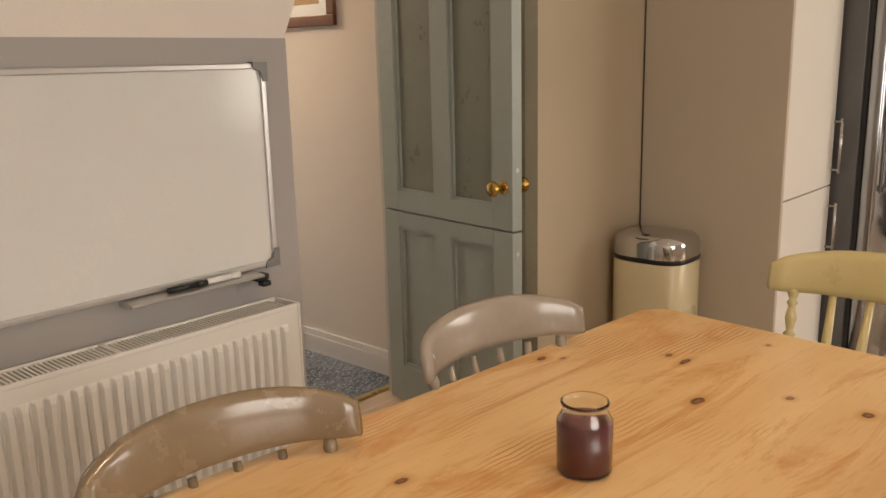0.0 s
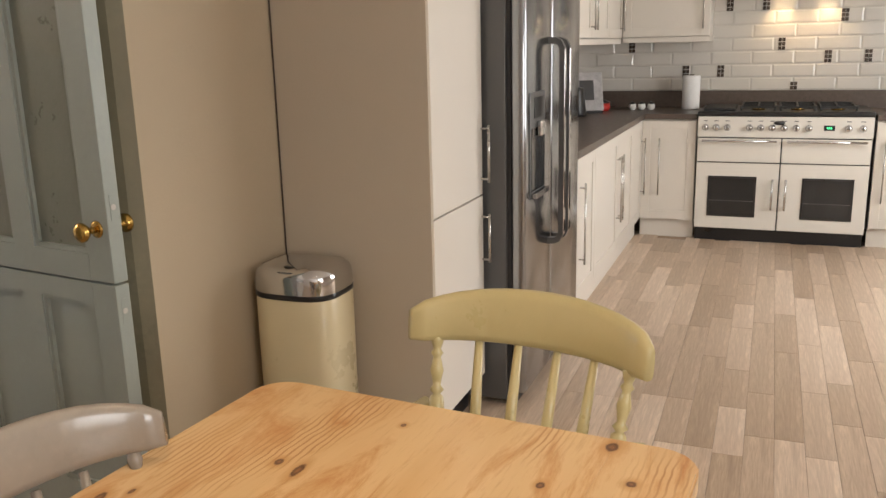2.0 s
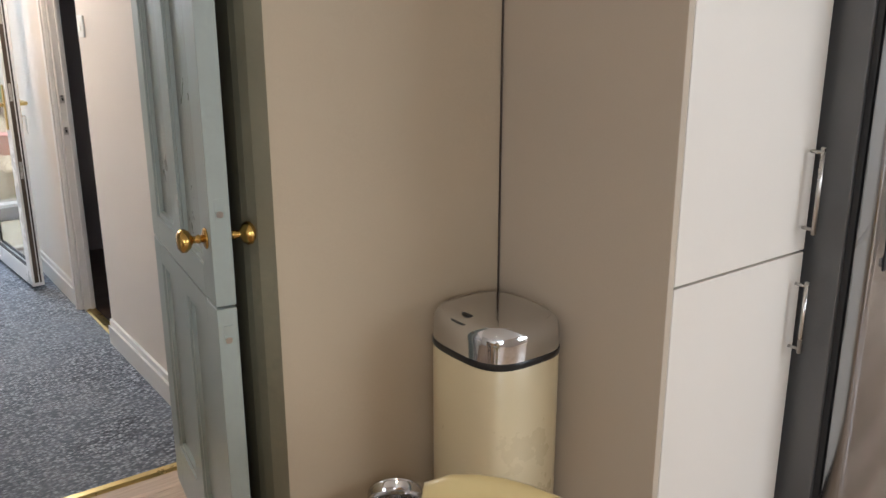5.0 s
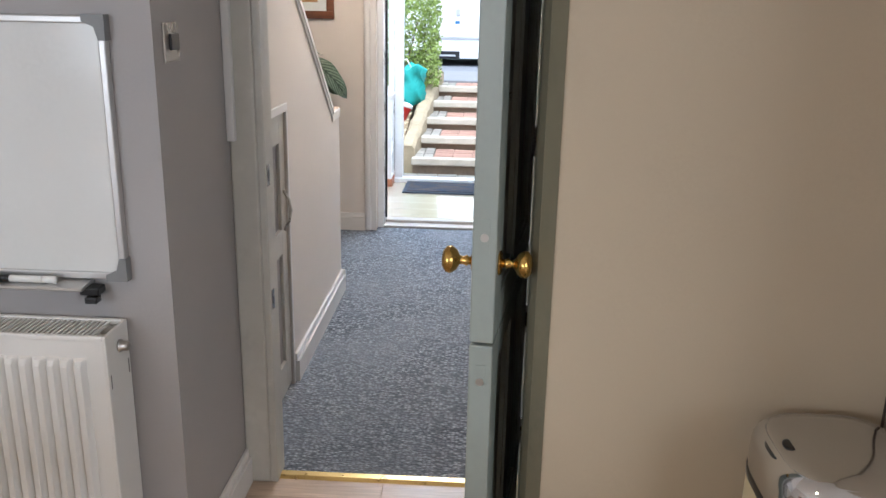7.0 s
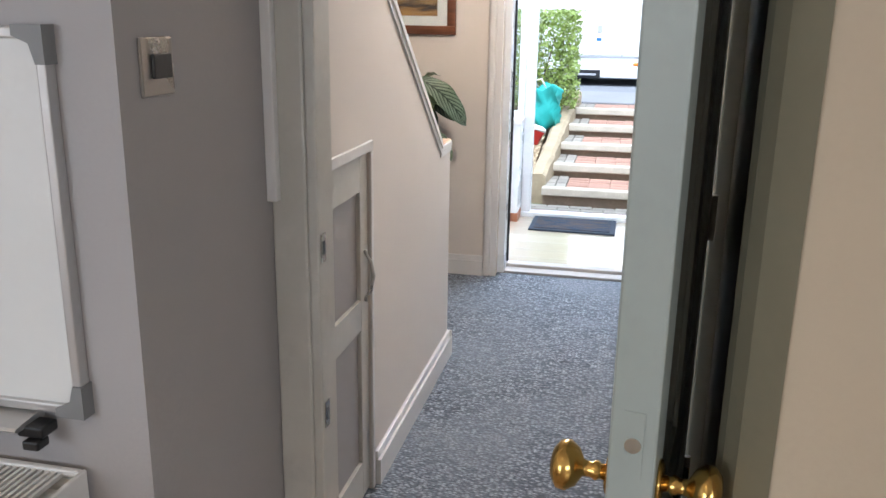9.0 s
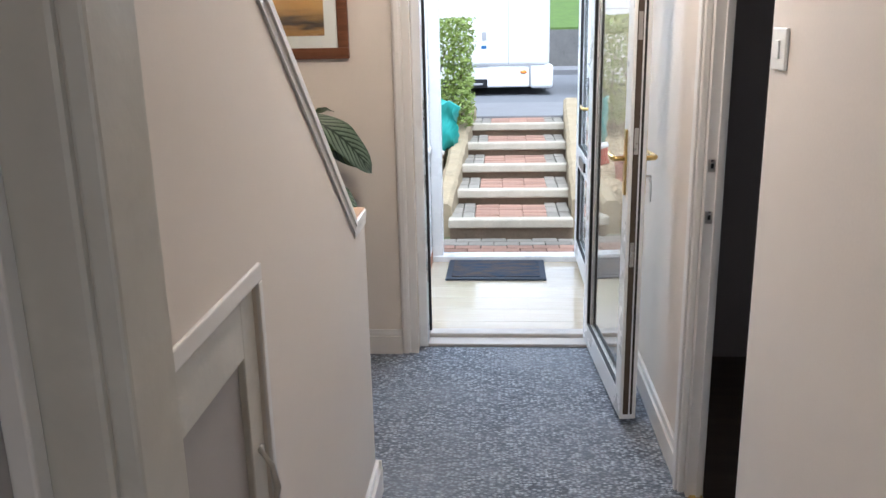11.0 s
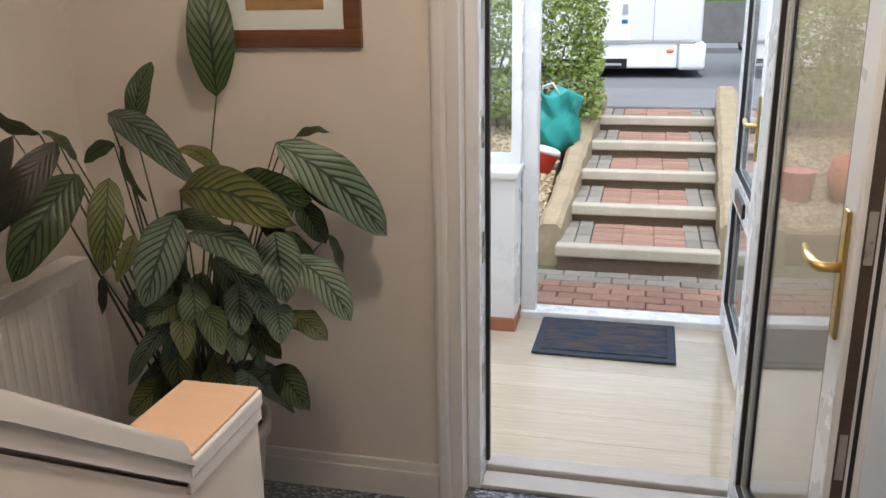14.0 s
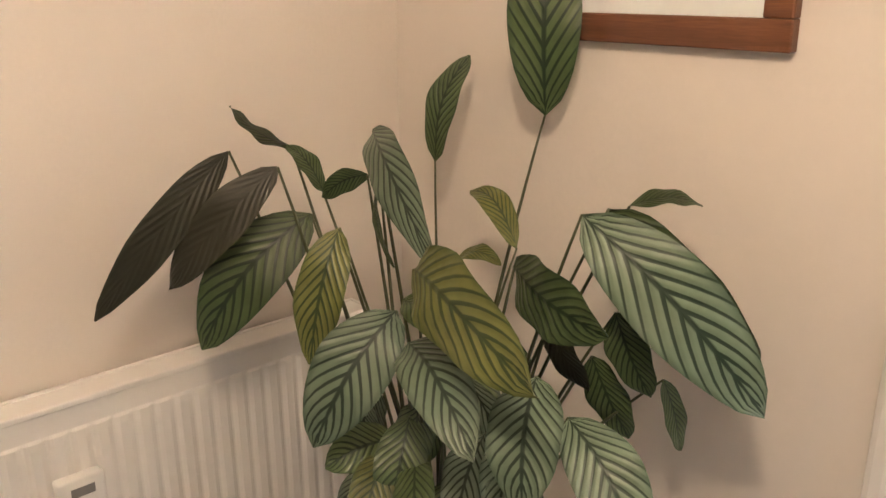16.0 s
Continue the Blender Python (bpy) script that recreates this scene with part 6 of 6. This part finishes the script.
for _ in range(15000):
    u, v, w = rnd.uniform(-1, 1), rnd.uniform(-1, 1), rnd.uniform(-1, 1)
    m = max(abs(u), abs(v), abs(w))
    if m < 0.62 and rnd.random() < 0.75:
        continue
    x, y, z = -0.62 + 0.66 * u, 11.0 + 0.42 * v, 0.98 + 0.53 * w
    x += 0.07 * noise.noise((y * 3, z * 3, 1)) + 0.05 * noise.noise((y * 9, z * 9, 4))
    y += 0.10 * noise.noise((x * 3, z * 3, 7))
    c = Vector((x, y, z))
    a = Vector((rnd.gauss(0, 1), rnd.gauss(0, 1), rnd.gauss(0, 0.7))).normalized()
    b = a.cross(Vector((rnd.gauss(0, 1), rnd.gauss(0, 1), rnd.gauss(0, 1)))).normalized()
    s = rnd.uniform(0.016, 0.031)
    k = len(vs)
    vs += [tuple(c - a * s), tuple(c + b * s * 0.5), tuple(c + a * s), tuple(c - b * s * 0.5)]
    fs.append((k, k + 1, k + 2, k + 3))
me = bpy.data.meshes.new("crown")
me.from_pydata(vs, [], fs)
me.materials.append(HEDGE)
ob = new("crown", me)
ob.parent = hg
tagged(ob, kind="stuff")
bm = B()
rr = random.Random(3)
for k in range(9):
    x = -1.1 + k * 0.13
    sweep(bm, [(x, 11.0, 0.2), (x + rr.uniform(-0.06, 0.06), 11.0 + rr.uniform(-0.1, 0.1), 0.7), (x + rr.uniform(-0.12, 0.12), 11.0 + rr.uniform(-0.15, 0.15), 1.2)], [0.018, 0.012, 0.006], 6)
part("trunk", bm, mat("hedge wood", (0.13, 0.09, 0.06), 0.9), hg, "woody stems")

# garden things beside the steps
bag = thing("garden_bag", "teal woven garden bag leaning by the kerb", "bag", pose(-0.26, 10.27, 0.35, 0, 0, 8) @ Matrix.Scale(1.22, 4))
bm = rounded(B(), 0.145, 0.12, [(0.8, -0.04), (0.95, 0.02), (1.0, 0.08), (0.96, 0.14), (0.90, 0.19), (0.97, 0.24), (1.05, 0.30), (1.0, 0.31), (0.9, 0.27)], 3.0, 36)
for v in bm.verts:
    v.co += Vector((0.022 * math.sin(v.co.z * 31 + v.co.y * 37), 0.024 * math.sin(v.co.z * 27 + v.co.x * 45), 0.028 * math.sin(v.co.x * 34 + v.co.y * 11)))
part("sack", bm, TEAL, bag, "crumpled teal weave", True)
part("strap", sweep(B(), [(-0.1, -0.10, 0.27), (-0.09, -0.13, 0.36), (-0.03, -0.13, 0.38), (0.02, -0.11, 0.29)], 0.007, 6), WHITE_PLASTIC, bag, "", True)
tb = thing("toy_bucket", "red and white plastic toy lying on the gravel", "toy", pose(-0.33, 9.92, 0.165, 0, 18, 30))
part("tub", rounded(B(), 0.085, 0.075, [(0.75, 0), (1, 0.14), (1.04, 0.145)], 2.6, 24), RED, tb, "", True)
part("lid", rounded(B(), 0.10, 0.085, [(1.0, 0.146), (0.95, 0.185), (0.5, 0.20)], 2.4, 24), WHITE_PLASTIC, tb, "", True)
op = thing("orange_planter", "round orange planter on the gravel", "planter", pose(-0.78, 9.45, 0.09))
part("bowl", lathe(B(), [(0, 0), (0.08, 0), (0.155, 0.1), (0.165, 0.18), (0.14, 0.28), (0.12, 0.30), (0.105, 0.28), (0, 0.26)], None, 28), ORANGE, op, "", True)
pk = thing("pink_bucket", "pink plastic bucket on the gravel", "bucket", pose(-0.44, 9.5, 0.09))
part("tub", lathe(B(), [(0, 0), (0.09, 0), (0.115, 0.2), (0.12, 0.205), (0.11, 0.2), (0, 0.03)], None, 24), SKIN_ROSE, pk, "", True)
tt = thing("toy_crate", "striped red, yellow and blue plastic toy crate", "toy", pose(-1.15, 9.75, 0.13))
for k, mt in enumerate((BLUE, YELLOW, RED)):
    part("band", bx(-0.2, -0.14, 0.09 * k, 0.2, 0.14, 0.09 * k + 0.088, bevel=0.012), mt, tt)

# motorhome and car in the street
mh = thing("motorhome", "white motorhome parked along the street", "vehicle", pose(1.12, 15.5, 0.345))
bm = bx(-6.0, 0.0, 0.46, -0.02, 2.2, 2.75, bevel=0.06, seg=3)
part("body", bm, VAN_WHITE, mh, "white body", "sharp")
part("side_skirt", bx(-5.8, 0.015, 0.13, -0.32, 2.15, 0.45, bevel=0.03), VAN_WHITE, mh)
part("rear_bumper", bx(-0.32, -0.008, 0.11, 0.04, 2.21, 0.47, bevel=0.05, seg=3), VAN_WHITE, mh, "", "sharp")
part("skirt_recess", bx(-2.2, -0.004, 0.13, -0.98, 0.012, 0.26), BLACK, mh)
part("step", bx(-2.1, -0.03, 0.17, -1.05, -0.005, 0.20, bevel=0.004), VAN_GREY, mh)
part("side_marker", rounded(B(), 0.05, 0.028, [(1, 0), (0.9, 0.012)], 2.0, 16), AMBER, mh, "amber marker lamp", True, Matrix.Translation((-0.42, 0.012, 0.36)) @ Matrix.Rotation(radians(90), 4, "X"))
dd = part("side_door", bx(-1.75, -0.012, 0.50, -0.95, 0.0, 2.3, bevel=0.003), VAN_WHITE, mh)
part("door_handle", bx(-1.06, -0.03, 0.85, -0.99, -0.0122, 0.97, bevel=0.004), VAN_GREY, dd)
part("badge", bx(-1.07, -0.016, 0.72, -0.99, -0.0122, 0.77), BLUE, dd)
part("panel_seam", bx(-0.655, -0.004, 0.48, -0.645, 0.0, 2.5), VAN_GREY, mh)
part("panel_seam", bx(-5.8, -0.004, 1.27, -1.76, 0.0, 1.285), VAN_GREY, mh)
part("panel_seam", bx(-0.325, -0.004, 0.14, -0.315, 0.02, 0.45), VAN_GREY, mh)
part("trim_line", bx(-5.9, -0.006, 0.455, -0.1, 0.0, 0.475), VAN_GREY, mh)
for x in (-4.6, -1.0 - 0.6):
    for y in (0.06, 1.9):
        wh = part("wheel", tube(B(), (x, y, 0.33), (x, y + 0.24, 0.33), 0.33, seg=28), TYRE, mh)
        part("rim", tube(B(), (x, y - 0.006, 0.33), (x, y - 0.001, 0.33), 0.2, seg=20), VAN_GREY, wh)
car = thing("parked_van", "pale grey parked van seen from its rear corner", "vehicle", pose(1.88, 15.2, 0.345))
part("body", bx(0.0, 0, 0.35, 4.6, 1.85, 1.95, bevel=0.12, seg=3), CAR_DARK, car, "pale grey body", "sharp")
part("bumper", bx(-0.12, 0.03, 0.28, 0.25, 1.82, 0.55, bevel=0.06), VAN_GREY, car)
part("tow_bar", sweep(B(), [(-0.1, 0.9, 0.35), (-0.24, 0.9, 0.35), (-0.26, 0.9, 0.45)], 0.025, 8), BLACK, car, "", True)
part("tail_lamp", bx(-0.015, 0.04, 0.75, 0.08, 0.2, 1.25, bevel=0.02), RED, car, "red tail lamp")
for x in (0.8, 3.7):
    for y in (0.0, 1.63):
        wh = part("wheel", tube(B(), (x, y, 0.31), (x, y + 0.22, 0.31), 0.31, seg=28), TYRE, car)
        part("rim", tube(B(), (x, y - 0.006, 0.31), (x, y - 0.001, 0.31), 0.2, seg=20), VAN_GREY, wh)

# brick steps
def brick_mesh(name, lx, ly, lz, material):
    bm = B()
    c = 0.006
    a = [bm.verts.new((x, y, 0)) for x, y in ((0, 0), (lx, 0), (lx, ly), (0, ly))]
    b = [bm.verts.new((x, y, lz - c)) for x, y in ((0, 0), (lx, 0), (lx, ly), (0, ly))]
    d = [bm.verts.new((x, y, lz)) for x, y in ((c, c), (lx - c, c), (lx - c, ly - c), (c, ly - c))]
    for p, q in ((a, b), (b, d)):
        for k in range(4):
            bm.faces.new((p[k], p[(k + 1) % 4], q[(k + 1) % 4], q[k]))
    bm.faces.new(d)
    return done(name, bm, material)


BR_LONG = brick_mesh("brick", 0.194, 0.094, 0.03, BRICK_RED)
BG_LONG = brick_mesh("brick", 0.194, 0.094, 0.03, BRICK_GREY)
BG_SHORT = brick_mesh("brick", 0.094, 0.194, 0.03, BRICK_GREY)
BR_SHORT = brick_mesh("brick", 0.094, 0.194, 0.03, BRICK_RED)


def lay(mesh, parent, x, y, z, rnd):
    ob = new("brick", mesh)
    ob.parent = parent
    ob.matrix_basis = pose(x, y, z + rnd.uniform(-0.003, 0.002), rnd.uniform(-1, 1), rnd.uniform(-1, 1), rnd.uniform(-0.8, 0.8))


rnd = random.Random(21)
for k in range(5):
    y0, zt, xo = 8.72 + 0.61 * k, -0.047 + 0.117 * k, 0.028 * k
    st = thing("garden_step", "brick garden step with a pale concrete nosing", "step", pose(-0.08 + xo, y0, zt), "garden steps")
    Wd = 0.98
    part("nosing", bx(-0.01, -0.02, -0.072, Wd, 0.075, 0.004, bevel=0.014, seg=3), CONCRETE, st, "rounded pale concrete nosing")
    part("riser", bx(0.0, 0.03, -0.30, Wd, 0.70, -0.034), RISER, st, "dark brown riser")
    for r in range(5 if k < 4 else 6):
        y = 0.08 + r * 0.10
        for x in (0.0, 0.10):
            if r % 2 == 0:
                lay(BG_SHORT, st, x, y, -0.034, rnd)
        for x in (0.78, 0.88):
            if r % 2 == 0:
                lay(BG_SHORT, st, x, y, -0.034, rnd)
        for c in range(3):
            lay(BR_LONG, st, 0.20 + 0.195 * c, y, -0.034, rnd)
pv = structure("paving_front", bx(-1.2, 7.46, -0.4, 2.2, 8.74, -0.222), JOINT, "red block paving before the porch", "paving")
for r in range(12):
    for c in range(10):
        y, x = 7.47 + 0.1005 * r, -0.52 + 0.1985 * c + (0.1 if r % 2 else 0)
        lay(BG_LONG if r > 9 else BR_LONG, pv, x, y, -0.222, rnd)

# ---- floors and tiles, piece by piece ----
def plank_mesh(name, w, l, material):
    bm = B()
    c = 0.0012
    a = [bm.verts.new(p) for p in ((0, 0, -0.005), (l, 0, -0.005), (l, w, -0.005), (0, w, -0.005))]
    b = [bm.verts.new(p) for p in ((0, 0, -0.0008), (l, 0, -0.0008), (l, w, -0.0008), (0, w, -0.0008))]
    d = [bm.verts.new(p) for p in ((c, c, 0), (l - c, c, 0), (l - c, w - c, 0), (c, w - c, 0))]
    for p, q in ((a, b), (b, d)):
        for k in range(4):
            bm.faces.new((p[k], p[(k + 1) % 4], q[(k + 1) % 4], q[k]))
    bm.faces.new(d)
    return done(name, bm, material)


def plank_field(parent, x0, x1, y0, y1, w, lengths, meshes, rnd, cap=300):
    y, n = y0, 0
    while y < y1 - 0.01:
        x = x0 - rnd.uniform(0, 0.6)
        while x < x1 and n < cap:
            l = rnd.choice(lengths)
            if x + l > x0 and x + l <= x1 + 0.02 and x >= x0 - 0.001 or (x >= x0 and x < x1):
                ll = l
                if x + l > x1:
                    ll = min(lengths)
                ob = new("plank", meshes[ll])
                ob.parent = parent
                ob.matrix_basis = pose(x, y, 0)
                n += 1
                x += ll
            else:
                x = x0
        y += w
    return n


lens = (0.42, 0.6, 0.8, 0.95)
PM = {l: plank_mesh("plank", 0.1025, l - 0.001, PLANK) for l in lens}
rnd = random.Random(8)
n1 = plank_field(floor_d, 0.42, 5.1, -1.1, 1.42, 0.1035, lens, PM, rnd, 235)
n2 = plank_field(floor_d, -0.07, 0.80, 1.42, 2.78, 0.1035, (0.42,), PM, rnd, 60)
# the rest of the floor, under and behind the table
bm = B()
rnd = random.Random(9)
for (xa, xb, ya, yb) in ((-2.6, 0.40, -1.72, 1.40), (-2.6, -0.10, 1.42, 2.34), (0.42, 5.4, -1.72, -1.12), (0.80, 1.38, 1.43, 1.97)):
    y = ya
    while y < yb - 0.05:
        x = xa
        while x < xb - 0.05:
            l = min(rnd.choice(lens), xb - x)
            c = 0.0012
            vs = [bm.verts.new(p) for p in ((x + c, y + c, 0), (x + l - c, y + c, 0), (x + l - c, y + 0.1015, 0), (x + c, y + 0.1015, 0))]
            lo = [bm.verts.new((v.co.x, v.co.y, -0.005)) for v in vs]
            bm.faces.new(vs)
            for k in range(4):
                bm.faces.new((lo[k], lo[(k + 1) % 4], vs[(k + 1) % 4], vs[k]))
            x += l
        y += 0.1035
rest = part("planks", bm, PLANK, floor_d)
tagged(rest, kind="stuff")
LM = {l: plank_mesh("plank", 0.188, l - 0.001, LAMINATE) for l in (0.6, 1.2)}
rnd = random.Random(4)
y = 6.06
while y < 7.33:
    x = -0.9
    for l in ((0.6, 1.2) if rnd.random() < 0.5 else (1.2, 0.6)):
        ob = new("plank", LM[l])
        ob.parent = floor_p
        ob.matrix_basis = pose(x, y, 0)
        x += l
    y += 0.189
# wall tiles behind the cooker
bm = B()
a = [bm.verts.new((0, y, z)) for y, z in ((0, 0), (0.297, 0), (0.297, 0.0965), (0, 0.0965))]
b = [bm.verts.new((-0.005, y, z)) for y, z in ((0, 0), (0.297, 0), (0.297, 0.0965), (0, 0.0965))]
d = [bm.verts.new((-0.0085, y, z)) for y, z in ((0.012, 0.012), (0.285, 0.012), (0.285, 0.0845), (0.012, 0.0845))]
for p, q in ((a, b), (b, d)):
    for k in range(4):
        bm.faces.new((p[k], p[(k + 1) % 4], q[(k + 1) % 4], q[k]))
bm.faces.new(d)
TM = done("tile", bm, TILE)
east = bpy.data.objects["wall_kitchen_east"]
for r in range(8):
    for c in range(10):
        ob = new("tile", TM)
        ob.parent = east
        ob.matrix_basis = pose(5.899, -1.2 + 0.2995 * c + (0.15 if r % 2 else 0), 1.052 + 0.0985 * r)
for y, r in ((0.366, 3), (0.04, 2), (-0.231, 2), (0.795, 1), (1.057, 1), (0.263, 0), (-0.053, 5), (0.491, 6), (1.482, 3), (0.751, 6)):
    mo = thing("mosaic_insert", "small brown glass mosaic insert among the tiles", "tile", pose(5.889, y, 1.054 + 0.0985 * r), "mosaic inserts")
    for i in range(2):
        for j in range(3 if r else 2):
            part("tessera", bx(-0.006, 0.026 * i, 0.031 * j + 0.002, 0.0, 0.026 * i + 0.023, 0.031 * j + 0.029, bevel=0.002), MOSAIC, mo)
